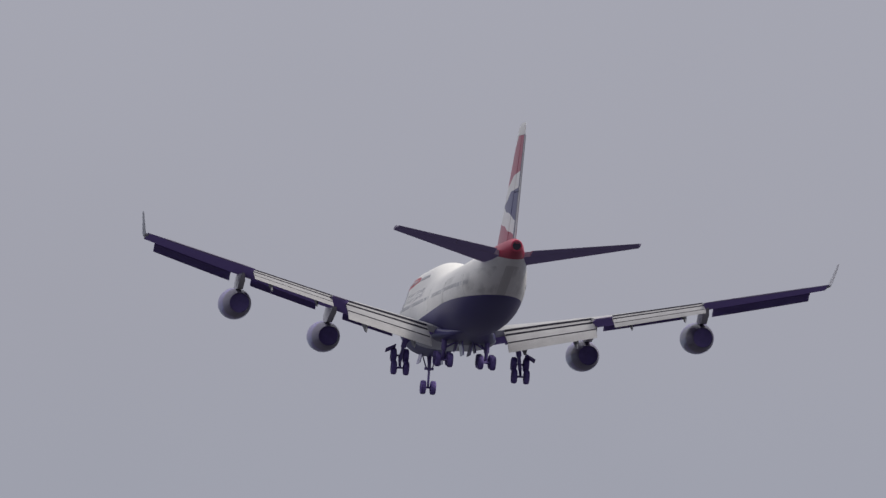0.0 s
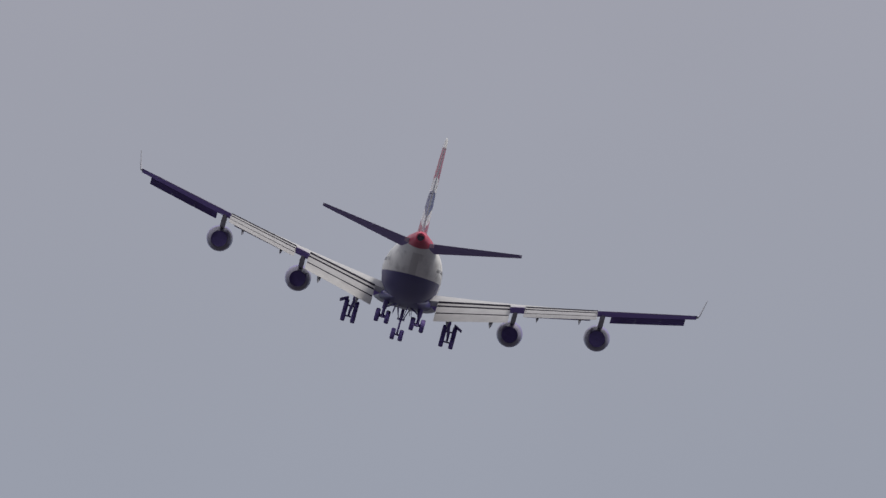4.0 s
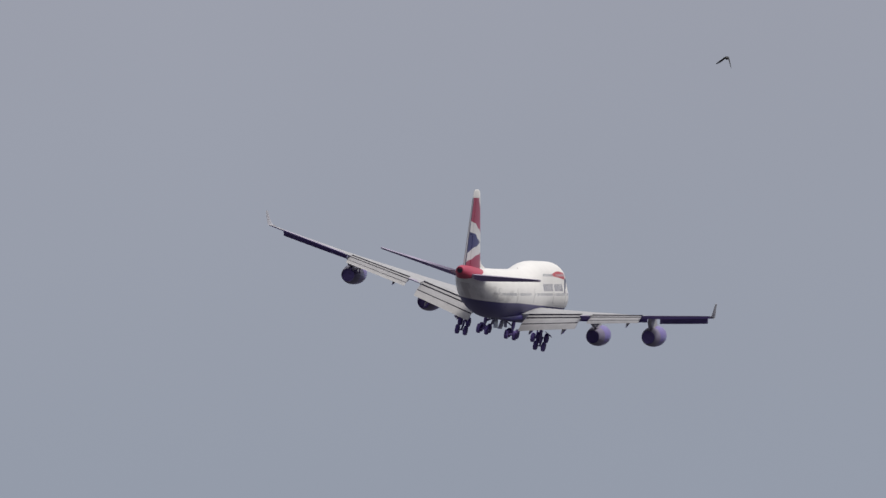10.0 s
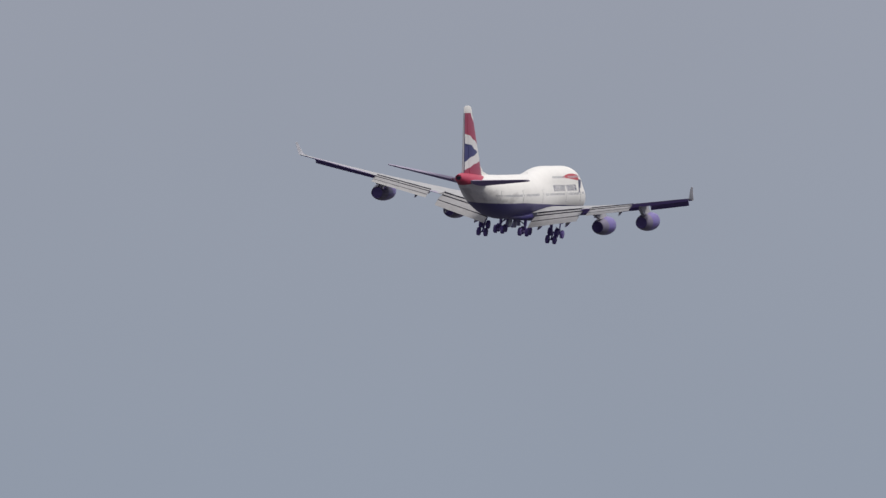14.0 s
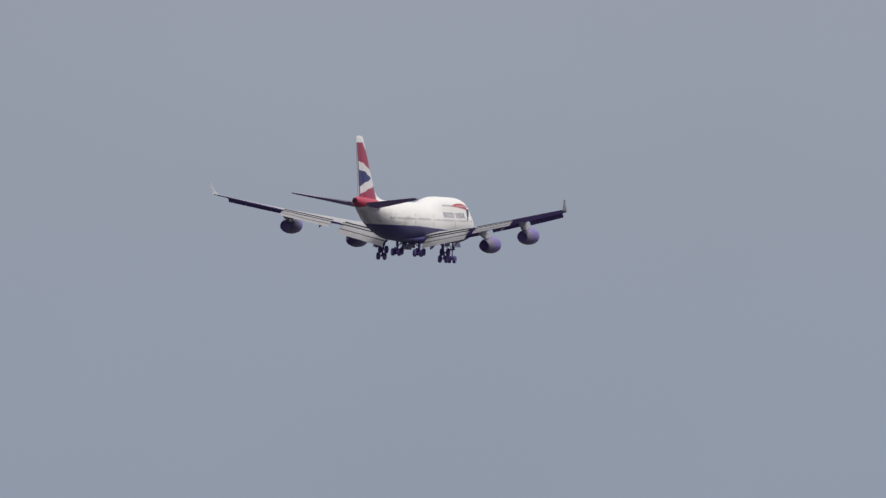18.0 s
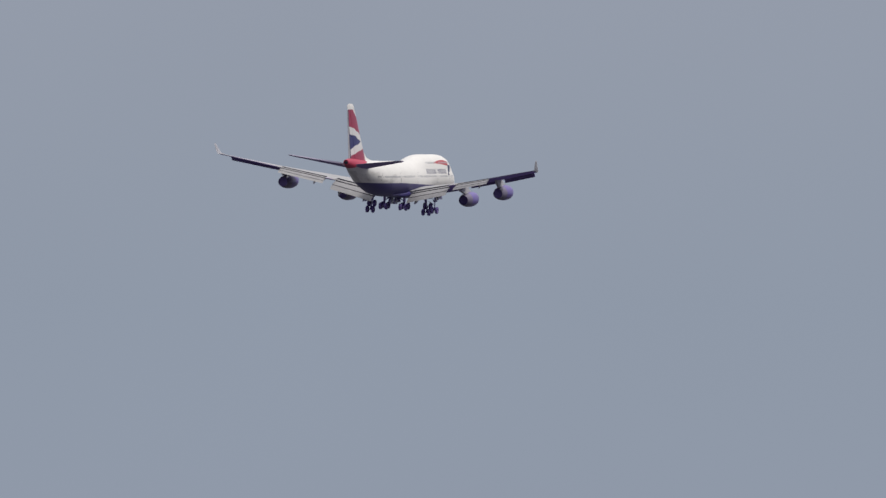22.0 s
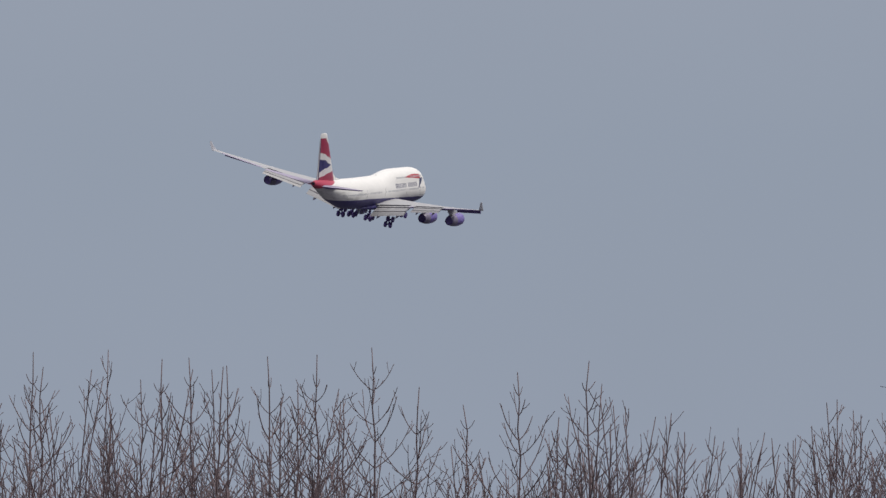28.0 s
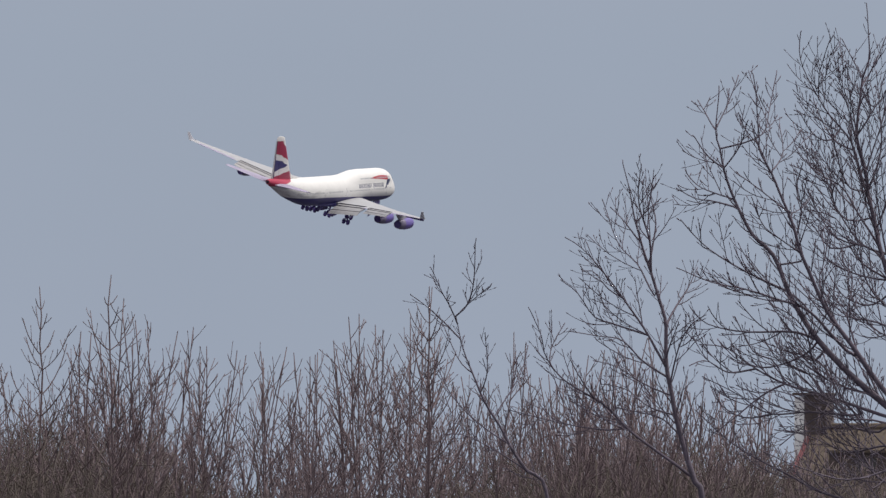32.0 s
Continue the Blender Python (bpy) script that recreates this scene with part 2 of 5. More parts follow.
def lathe(bm, centre, axis, profile, n=28, caps=(False, False)):
    """Turns (distance along the axis, radius) pairs round the axis."""
    q = Vector(axis).to_track_quat('Z', 'Y')
    rings = [[Vector(centre) + q @ Vector((r * math.cos(k * math.tau / n), r * math.sin(k * math.tau / n), d)) for k in range(n)] for d, r in profile]
    return loft(bm, rings, caps)


def block(bm, lo, hi, m=Matrix.Identity(4)):
    vs = [bm.verts.new(m @ Vector((x, y, z))) for x in (lo[0], hi[0]) for y in (lo[1], hi[1]) for z in (lo[2], hi[2])]
    for q in ((0, 1, 3, 2), (4, 6, 7, 5), (0, 4, 5, 1), (2, 3, 7, 6), (0, 2, 6, 4), (1, 5, 7, 3)):
        bm.faces.new([vs[i] for i in q])
    return bm


def lerp(x, table):
    """Piecewise interpolation in rows of (x, value, value ...), eased by a smooth cubic."""
    xs = [r[0] for r in table]
    if x <= xs[0]:
        return table[0][1:]
    for k in range(len(table) - 1):
        if x <= xs[k + 1]:
            t = (x - xs[k]) / (xs[k + 1] - xs[k])
            p = [table[max(0, k - 1)], table[k], table[k + 1], table[min(len(table) - 1, k + 2)]]
            h = xs[k + 1] - xs[k]
            out = []
            for c in range(1, len(table[0])):
                d0 = (p[2][c] - p[0][c]) / (p[2][0] - p[0][0]) * h
                d1 = (p[3][c] - p[1][c]) / (p[3][0] - p[1][0]) * h
                out.append((2*t**3 - 3*t**2 + 1)*p[1][c] + (t**3 - 2*t**2 + t)*d0 + (3*t**2 - 2*t**3)*p[2][c] + (t**3 - t**2)*d1)
            return out
    return table[-1][1:]


# ---- the airliner: four engines, wheels and flaps down ----
# hull: station, height of the axis, half width, depth below and above the axis
HULL = [(0, 4.45, 0.02, 0.02, 0.02), (0.25, 4.47, 0.62, 0.55, 0.6), (0.8, 4.52, 1.18, 1.06, 1.22), (1.8, 4.65, 1.85, 1.72, 2.0), (3.2, 4.8, 2.4, 2.25, 2.7),
        (5, 4.98, 2.82, 2.72, 3.05), (7.5, 5.15, 3.1, 3.05, 3.2), (10, 5.26, 3.22, 3.2, 3.25), (13, 5.3, 3.25, 3.25, 3.25), (30, 5.3, 3.25, 3.25, 3.42), (44, 5.3, 3.25, 3.25, 3.45),
        (47, 5.36, 3.22, 3.15, 3.42), (50, 5.58, 3.12, 3.0, 3.25), (54, 6.1, 2.82, 2.66, 2.78), (58, 6.75, 2.36, 2.3, 2.2), (62, 7.52, 1.74, 1.76, 1.66), (65, 8.05, 1.2, 1.24, 1.22), (67, 8.36, 0.86, 0.9, 0.92), (68.2, 8.5, 0.62, 0.64, 0.64), (68.7, 8.55, 0.5, 0.5, 0.5)]
# upper deck: station, height of its top, radius
DECK = [(1.6, 6.4, 1.2), (2.6, 7.2, 1.5), (3.6, 8.1, 1.75), (4.8, 8.85, 2.05), (6.2, 9.4, 2.3), (8, 9.75, 2.5), (10, 9.88, 2.58), (14, 9.9, 2.6), (22, 9.9, 2.6), (25, 9.62, 2.6), (28, 9.05, 2.65), (31, 8.55, 2.8), (33, 8.3, 2.8)]


def hull_ring(s, n=56):
    zc, w, hb, ht = lerp(s, HULL)
    deck = lerp(s, DECK) if DECK[0][0] <= s <= DECK[-1][0] else None
    ring = []
    for k in range(n):
        a = k * math.tau / n
        c, d = math.cos(a), math.sin(a)
        h = ht if d > 0 else hb
        r = 1 / math.sqrt((c / w) ** 2 + (d / h) ** 2)
        if deck and d > 0.05:
            zt, rr = deck
            off = zt - rr - zc
            if off + rr > 0:
                disc = rr * rr - (off * c) ** 2
                if disc > 0:
                    r2 = off * d + math.sqrt(disc)
                    r = max(r, r2) + 0.10 * math.exp(-((r - r2) / 0.25) ** 2)
        ring.append((r * c, zc + r * d))
    return ring


def hull_y(s, z):
    """Half width of the hull at a station and height."""
    ring = hull_ring(s, 112)[:57] if z >= lerp(s, HULL)[0] else hull_ring(s, 112)[56:] + hull_ring(s, 112)[:1]
    side = [(q[1], q[0]) for q in ring if q[0] >= -0.01]
    side.sort()
    for (z0, y0), (z1, y1) in zip(side, side[1:]):
        if z0 <= z <= z1:
            return y0 + (y1 - y0) * (z - z0) / max(1e-6, z1 - z0)
    return side[0][1] if z < side[0][0] else side[-1][1]


plane = new("airliner")
tagged(plane, "white four-engined airliner, navy belly, striped fin, wheels and flaps down", "airplane")


def hull():
    bm = bmesh.new()
    stations = [0, 0.08, 0.25, 0.5, 0.8, 1.2, 1.6, 2, 2.4, 2.8, 3.2, 3.6, 4.2, 4.8, 5.5, 6.2, 7, 8, 9, 10, 12, 14, 17, 20, 22, 23.5, 25, 26.5, 28, 29.5, 31, 32.9, 36, 40, 44, 46, 48, 50, 52, 54, 56, 58, 60, 62, 63.5, 65, 66, 67, 67.7, 68.2, 68.7]
    loft(bm, [[P(s, y, z) for y, z in hull_ring(s)] for s in stations])
    return part("fuselage", bm, skin, plane, "white fuselage with navy belly and red tail cone")


hull()
bm = bmesh.new()
lathe(bm, P(68.68, 0, 8.55), (-1, 0, 0.05), [(0, 0.38), (0.12, 0.37), (0.14, 0.33), (0.03, 0.3), (0.03, 0.01)], 18)
part("exhaust_outlet", bm, shade_soot, plane, "sooty round outlet in the tail cone")


def fairing():
    bm = bmesh.new()
    rings = []
    for s, w, lo, hi in ((18.5, 2.2, 2.2, 3.2), (20, 2.9, 2.0, 3.6), (22.5, 3.45, 1.8, 4.1), (26, 3.7, 1.7, 4.2), (31, 3.3, 1.7, 3.7), (34, 2.8, 1.76, 3.3), (37, 2.35, 1.86, 3.0), (40, 1.9, 2.0, 2.8), (42.5, 1.4, 2.2, 2.6)):
        zc, h = (lo + hi) / 2, (hi - lo) / 2
        rings.append([P(s, w * abs(math.cos(a)) ** 0.7 * (1 if math.cos(a) > 0 else -1), zc + h * abs(math.sin(a)) ** 0.7 * (1 if math.sin(a) > 0 else -1)) for a in [k * math.tau / 32 for k in range(32)]])
    loft(bm, rings)
    return part("belly_fairing", bm, fairing_paint, plane, "blended grey and navy wing-root fairing")


fairing()


# wing shape
def le(y):
    return 20.6 + 0.90 * (y - 3.2)


def te(y):
    return 36.9 + 0.20 * (y - 3.2) if y < 12 else 38.66 + 0.565 * (y - 12)


def twist(y):
    """Degrees by which the section's nose is raised: the outer wing is washed out."""
    return 2.2 - 5.6 * max(0, y - 3) / 27


def wz(y):
    rise = 3.3 + 0.160 * (y - 3.2) + 0.6 * (max(0, y - 3.2) / 26.8) ** 2
    return rise + 0.3 * (te(y) - le(y)) * math.sin(radians(3.4 * max(0, y - 3) / 27))


FOIL = [(0, 0), (0.006, 0.13), (0.02, 0.23), (0.06, 0.36), (0.14, 0.47), (0.26, 0.52), (0.42, 0.5), (0.58, 0.42), (0.74, 0.28), (0.88, 0.14), (1, 0.02)]


def foil(le_p, chord, angle, thick, clip=1.0, low=0.8):
    """A wing section in a fore-and-aft plane: nose point (station, height), chord, degrees nose up, thickness ratio."""
    up, dn = [], []
    for x, t in FOIL:
        x = min(x, clip)
        if x >= clip:
            t = lerp(clip, FOIL)[0]
            up.append((x, t)), dn.append((x, -t * low))
            break
        up.append((x, t)), dn.append((x, -t * low))
    loop = up + dn[:0:-1]
    while len(loop) < 2 * len(FOIL) - 1:
        loop.append(loop[-1])
    ca, sa = math.cos(radians(angle)), math.sin(radians(angle))
    return [(le_p[0] + x * chord * ca + t * thick * chord * sa, le_p[1] - x * chord * sa + t * thick * chord * ca) for x, t in loop]


def wing_ring(y, side, cut=0.0):
    c = te(y) - le(y)
    inc = twist(y)
    thick = 0.125 - 0.04 * (y - 3) / 27
    clip = 1 - cut / c
    top = 0.74 - 0.40 * min(1, max(0, y - 14) / 7)          # the outer wing is flatter above
    up = []
    for x, t in FOIL:
        if x < clip:
            up.append((x, top * t, -0.95 * t))
    tc = max(0.03, 0.52 - 0.62 * max(0, clip - 0.42) * 1.4) if clip < 1 else 0.02
    up.append((clip, top * min(tc, up[-1][1]), -0.95 * min(tc, up[-1][1])))
    xs = [k / 11 for k in range(12)]
    def at(q, k):
        pos = q * (len(up) - 1)
        i = min(int(pos), len(up) - 2)
        return up[i][k] + (up[i + 1][k] - up[i][k]) * (pos - i)
    loop = [(at(q, 0), at(q, 1)) for q in xs] + [(at(q, 0), at(q, 2)) for q in xs[:0:-1]]
    ca, sa = math.cos(radians(inc)), math.sin(radians(inc))
    pts = []
    for x, t in loop:
        ds, dz = (x - 0.3) * c, t * thick * c
        pts.append(P(le(y) + 0.3 * c + ds * ca + dz * sa, side * y, wz(y) - ds * sa + dz * ca))
    return pts


INB, OUTB = 2.9, 1.75      # depth of the trailing edge given up to the lowered flaps


def wing(side):
    bm = bmesh.new()
    loft(bm, [wing_ring(y, side, INB) for y in (2.2, 3.4, 5, 7, 9, 11.2)], (True, False))
    loft(bm, [wing_ring(y, side) for y in (11.2, 11.6, 12, 12.4, 12.75)])
    loft(bm, [wing_ring(y, side, OUTB) for y in (12.75, 15, 17, 19, 20.4)], (False, False))
    loft(bm, [wing_ring(y, side) for y in (20.4, 21.5, 23, 25, 27, 29, 30.8)])
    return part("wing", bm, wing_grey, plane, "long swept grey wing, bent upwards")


def flap_ring(y, side, s, z, chord, angle, thick=0.11):
    return [P(a, side * y, b) for a, b in foil((s, z), chord, angle, thick, low=0.6)]


def trailing(y):
    """Lower edge of the wing's fixed trailing edge at y."""
    cut = INB if y < 12 else OUTB
    inc = twist(y)
    c = te(y) - le(y)
    ds = (1 - cut / c - 0.3) * c
    return te(y) - cut, wz(y) - ds * math.sin(radians(inc))


def flaps(side):
    for y0, y1, k in ((3.5, 11.3, 1.0), (12.78, 20.45, 0.62)):
        whole = None
        big = k == 1.0
        for name, ds, dz, ch, ang, th in (("main_flap", 1.05, -0.42, 2.45, 15.5 if big else 14, 0.10), ("fore_flap", 0.0, 0.02, 1.15, 15, 0.10),
                                          ("aft_flap", 3.46, -1.12 if big else -1.04, 1.62 if big else 1.42, 32 if big else 27, 0.08)):
            bm = bmesh.new()
            rings = []
            for q in (0, 0.5, 1):
                y = y0 + (y1 - y0) * q
                kk = k * (1 - 0.14 * (q - 0.5))
                s, z = trailing(y)
                rings.append(flap_ring(y, side, s + ds * kk, z + dz * kk + 0.02, ch * kk, ang, th))
            loft(bm, rings)
            ob = part(name, bm, flap_grey, whole or plane, "lowered pale grey flap panel")
            whole = whole or ob
        # solid dark strips put in as slot shade between wing, fore, main and aft flap
        for ds, dz, deep, high in ((-0.05, 0.12, 0.11, 0.16), (0.98, -0.33, 0.13, 0.17), (3.36, -1.05 if big else -0.98, 0.07, 0.08)):
            bm = bmesh.new()
            rings = []
            for q in (0, 1):
                y = y0 + 0.06 + (y1 - y0 - 0.12) * q
                kk = k * (1 - 0.14 * (q - 0.5))
                s, z = trailing(y)
                rings.append([P(s + (ds - 0.2) * kk, side * y, z + (dz + high) * kk), P(s + (ds + 0.16) * kk, side * y, z + (dz + high - 0.03) * kk), P(s + (ds + 0.20) * kk, side * y, z + (dz - deep) * kk), P(s + (ds - 0.2) * kk, side * y, z + (dz - deep) * kk)])
            loft(bm, rings)
            part("slot_shade_strip", bm, shade_soot, whole, "dark strip put in for the shade between flap panels", smooth=False)
        for q in (0.2, 0.78):
            y = y0 + (y1 - y0) * q
            s, z = trailing(y)
            bm = bmesh.new()
            rings = []
            for d, w, lo, hi in ((-3.0, 0.05, -0.55, -0.45), (-1.6, 0.24, -0.85, -0.3), (0.2, 0.30, -1.25, -0.25), (2.2, 0.28, -1.95, -0.7), (3.6, 0.22, -2.45, -1.2), (4.7, 0.05, -2.6, -2.35)):
                rings.append([P(s + d * k, side * y + w * k * math.cos(a), z + k * ((lo + hi) / 2 + (hi - lo) / 2 * math.sin(a))) for a in [i * math.tau / 10 for i in range(10)]])
            loft(bm, rings)
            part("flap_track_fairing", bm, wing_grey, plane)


def leading_flaps(side):
    for y0, y1 in ((5.2, 7.77), (7.78, 10.4), (13.2, 15.43), (15.44, 17.67), (17.68, 19.9), (22.0, 24.55), (24.56, 27.15), (27.16, 29.7)):
        bm = bmesh.new()
        rings = []
        for y in (y0, (y0 + y1) / 2, y1):
            inc = twist(y)
            c = te(y) - le(y)
            z = wz(y) + 0.3 * c * math.sin(radians(inc))
            k = 1.25 - 0.4 * y / 30 - (0.06 if y > 20.5 else 0.24 if y > 12 else 0.2)
            rings.append([P(le(y) + a * k, side * y, z + b * k) for a, b in ((0.25, -0.12), (-0.25, -0.22), (-0.62, -0.5), (-0.86, -0.92), (-0.80, -1.02), (-0.66, -0.98), (-0.5, -0.68), (-0.15, -0.4), (0.25, -0.28))])
        loft(bm, rings)
        part("leading_edge_flap", bm, krueger_grey, plane, "dark drooped leading-edge flap")


def winglet(side):
    bm = bmesh.new()
    tip = 30.8
    base = wz(tip) + 0.04
    rings = []
    for dy, dz, s, c, lean in ((-0.1, 0.0, le(tip) + 0.25, te(tip) - le(tip) - 0.3, 0), (0.14, 0.06, le(tip) + 0.9, 2.95, 35), (0.24, 0.30, le(tip) + 1.4, 2.5, 70), (0.42, 1.1, le(tip) + 2.7, 1.8, 76), (0.60, 1.95, le(tip) + 3.75, 1.15, 76)):
        th = 0.075 * c
        loop = list(FOIL) + [(x, -t) for x, t in FOIL[:0:-1]]
        ny, nz = -math.sin(radians(lean)), math.cos(radians(lean))
        rings.append([P(s + x * c, side * (tip + dy + ny * t * th), base + dz + nz * t * th) for x, t in loop])
    loft(bm, rings)
    part("winglet", bm, winglet_grey, plane, "pale upturned winglet")


def spoilers(side):
    for y0, y1 in ((4.2, 6.2), (6.4, 8.4), (8.6, 10.3), (13.5, 15.2), (15.4, 17.1), (17.3, 18.8), (19.0, 20.2)):
        bm = bmesh.new()
        rings = []
        for y in (y0, y1):
            r = wing_ring(y, side, INB if y < 12 else OUTB)
            a, b = r[11], r[9]
            d = (b - a).normalized()
            depth = 1.5 if y < 12 else 0.95
            up = Vector((0, 0, 0.03))
            rings.append([a + up, a + d * depth + up * 1.3, a + d * depth - up, a - up])
        loft(bm, rings)
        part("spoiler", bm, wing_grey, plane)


def ailerons(side):
    for y0, y1, depth in ((11.35, 12.7, 2.2), (21.2, 29.0, 1.25)):
        bm = bmesh.new()
        rings = []
        for y in (y0, y1):
            inc = twist(y)
            c = te(y) - le(y)
            z = wz(y) - 0.7 * c * math.sin(radians(inc))
            zf = z + depth * math.sin(radians(inc))
            h = 0.17 if y < 15 else 0.065
            rings.append([P(te(y) - depth, side * y, zf + h), P(te(y) + 0.06, side * y, z + 0.02), P(te(y) + 0.06, side * y, z - 0.03), P(te(y) - depth, side * y, zf - h)])
        loft(bm, rings)
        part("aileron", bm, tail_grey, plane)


def engine(y, front, z, side):
    bm = bmesh.new()
    C = P(front, side * y, z)
    back = (-1, 0, -0.04)
    lathe(bm, C, back, [(1.25, 1.02), (0.5, 1.05), (0.12, 1.1), (0, 1.17), (0.03, 1.23), (0.3, 1.32)], 36)
    lip = part("inlet_lip", bm, steel, plane, "bright metal inlet lip")
    bm = bmesh.new()
    lathe(bm, C, back, [(0.3, 1.325), (0.8, 1.39), (1.6, 1.43), (2.6, 1.43), (3.6, 1.37), (4.2, 1.30)], 36)
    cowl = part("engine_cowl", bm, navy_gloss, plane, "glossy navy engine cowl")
    lip.parent = cowl
    bm = bmesh.new()
    lathe(bm, C, back, [(4.2, 1.30), (4.9, 1.21), (5.7, 1.06), (6.35, 0.91), (6.4, 0.885), (6.37, 0.865)], 36)
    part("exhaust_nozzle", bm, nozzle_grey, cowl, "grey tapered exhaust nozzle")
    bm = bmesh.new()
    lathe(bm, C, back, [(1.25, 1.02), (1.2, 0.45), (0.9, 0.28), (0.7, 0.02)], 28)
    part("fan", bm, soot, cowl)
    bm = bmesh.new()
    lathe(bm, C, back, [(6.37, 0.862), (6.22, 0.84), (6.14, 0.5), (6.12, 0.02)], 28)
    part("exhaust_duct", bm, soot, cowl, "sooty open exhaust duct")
    # pylon
    bm = bmesh.new()
    wl_ = le(y)
    c = te(y) - le(y)
    inc = twist(y)
    zw = lambda s: wz(y) - (s - (le(y) + 0.3 * c)) * math.sin(radians(inc)) - 0.02 * c
    side_line = [(front + 1.6, z + 1.36), (front + 3.4, z + 1.75), (wl_ + 0.2, zw(wl_) + 0.25), (wl_ + 2.5, zw(wl_ + 2.5) - 0.1), (wl_ + c * 0.55, zw(wl_ + c * 0.55) - 0.1), (wl_ + c * 0.42, zw(wl_ + c * 0.5) - 0.75), (front + 6.2, z + 1.0), (front + 5.0, z + 1.05), (front + 3.0, z + 1.2)]
    n = len(side_line)
    rings = []
    for dy in (-0.26, 0.0, 0.26):
        rings.append([P(s, side * y + dy * (0.35 if i in (0, 4) else 1), h) for i, (s, h) in enumerate(side_line)])
    loft(bm, rings)
    part("pylon", bm, pylon_grey, plane, "pale engine pylon")


for side in (1, -1):
    wing(side)
    flaps(side)
    leading_flaps(side)
    winglet(side)
    spoilers(side)
    ailerons(side)
    engine(11.9, 23.2, 2.14, side)
    engine(21.1, 32.1, 3.93, side)


# fin and rudder
def fin_ring(z, a0, a1):
    v = (z - 8.9) / 10.55
    s_le, c = 56.5 + 9.4 * v, 10.4 - 6.55 * v
    th = 0.10 - 0.01 * v
    xs = [a0 + (a1 - a0) * k / 9 for k in range(10)]
    t = lambda x: lerp(max(0.0, min(1, x)), FOIL)[0] * th * c
    loop = [(x, t(x)) for x in xs] + [(x, -t(x)) for x in xs[::-1]]
    swing = math.tan(radians(1)) * c if a0 > 0.5 else 0.0       # the rudder is held a little to starboard
    return [P(s_le + x * c, yy - swing * max(0, x - a0), z) for x, yy in loop]


bm = bmesh.new()
loft(bm, [fin_ring(z, 0, 0.70) for z in (8.2, 9.5, 12, 15, 17.5, 18.4)])
fin = part("fin", bm, fin_paint, plane, "swept fin with red, white and blue waves")
bm = bmesh.new()
rings = [fin_ring(z, 0.0, 1.0) for z in (18.42, 19.2, 19.5)]
c0 = sum(rings[2], Vector()) / len(rings[2])
rings[2] = [c0 + (p - c0) * Vector((0.62, 0.3, 1)) for p in rings[2]]
rings = [[Vector((p.x, p.y * w, p.z)) for p in r] for r, w in zip(rings, (1.0, 0.88, 1.0))]
loft(bm, rings)
part("fin_cap", bm, cap_white, fin, "pale cap on the fin's tip")
bm = bmesh.new()
loft(bm, [[p.lerp(P(63, 0, p.z + G) * Vector((0, 0, 1)) + Vector((p.x, 0, 0)), 0.12) for p in fin_ring(z, 0.69, 0.74)] for z in (8.9, 12, 15, 18.4)])
part("rudder_hinge", bm, fin_paint, fin)
for z0, z1, name in ((8.9, 13.4, "lower_rudder"), (13.46, 18.4, "upper_rudder")):
    bm = bmesh.new()
    loft(bm, [fin_ring(z0 + (z1 - z0) * q, 0.728, 1.0) for q in (0, 0.5, 1)])
    part(name, bm, fin_paint, fin)
bm = bmesh.new()                                  # blunt pale strip along the rudder's rear
rings = []
for z in (9.2, 12, 15, 18.35):
    v_ = (z - 8.9) / 10.55
    s_, c_ = 56.5 + 9.4 * v_ + 10.4 - 6.55 * v_, 10.4 - 6.55 * v_
    y_ = -math.tan(radians(1)) * c_ * 0.27
    rings.append([P(s_ - 0.10, y_ + 0.05, z), P(s_ + 0.14, y_ + 0.035, z), P(s_ + 0.14, y_ - 0.035, z), P(s_ - 0.10, y_ - 0.05, z)])
loft(bm, rings)
part("rudder_edge", bm, pylon_grey, fin, "pale strip along the rudder's rear edge", smooth=False)
bm = bmesh.new()                                  # dorsal fillet
loft(bm, [[P(s, w, 8.2), P(s, 0.35 * w, h), P(s, -0.35 * w, h), P(s, -w, 8.2)] for s, w, h in ((50.5, 0.12, 8.75), (53, 0.3, 8.95), (56, 0.5, 9.45), (58.5, 0.55, 10.6))])
part("dorsal_fillet", bm, skin, plane)


def tailplane(side):
    def ring(y, a0, a1):
        q = (y - 0.6) / 10.3
        s_le, c = 58.6 + 9.1 * q, 8.9 - 6.2 * q
        z = 7.75 + 0.155 * (y - 0.6)
        xs = [a0 + (a1 - a0) * k / 9 for k in range(10)]
        t = lambda x: lerp(max(0.0, min(1, x)), FOIL)[0] * 0.095 * c
        loop = [(x, t(x)) for x in xs] + [(x, -t(x)) for x in xs[::-1]]
        return [P(s_le + x * c, side * y, z + h - 0.072 * (0.4 - x) * c) for x, h in loop]
    bm = bmesh.new()
    loft(bm, [ring(y, 0, 0.74) for y in (0.4, 2, 5, 8, 10.6, 10.9)])
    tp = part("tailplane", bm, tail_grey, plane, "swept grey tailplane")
    for y0, y1 in ((1.6, 5.2), (5.25, 10.7)):
        bm = bmesh.new()
        loft(bm, [ring(y, 0.75, 1.0) for y in (y0, y1)])
        part("elevator", bm, tail_grey, tp)


tailplane(1)
tailplane(-1)


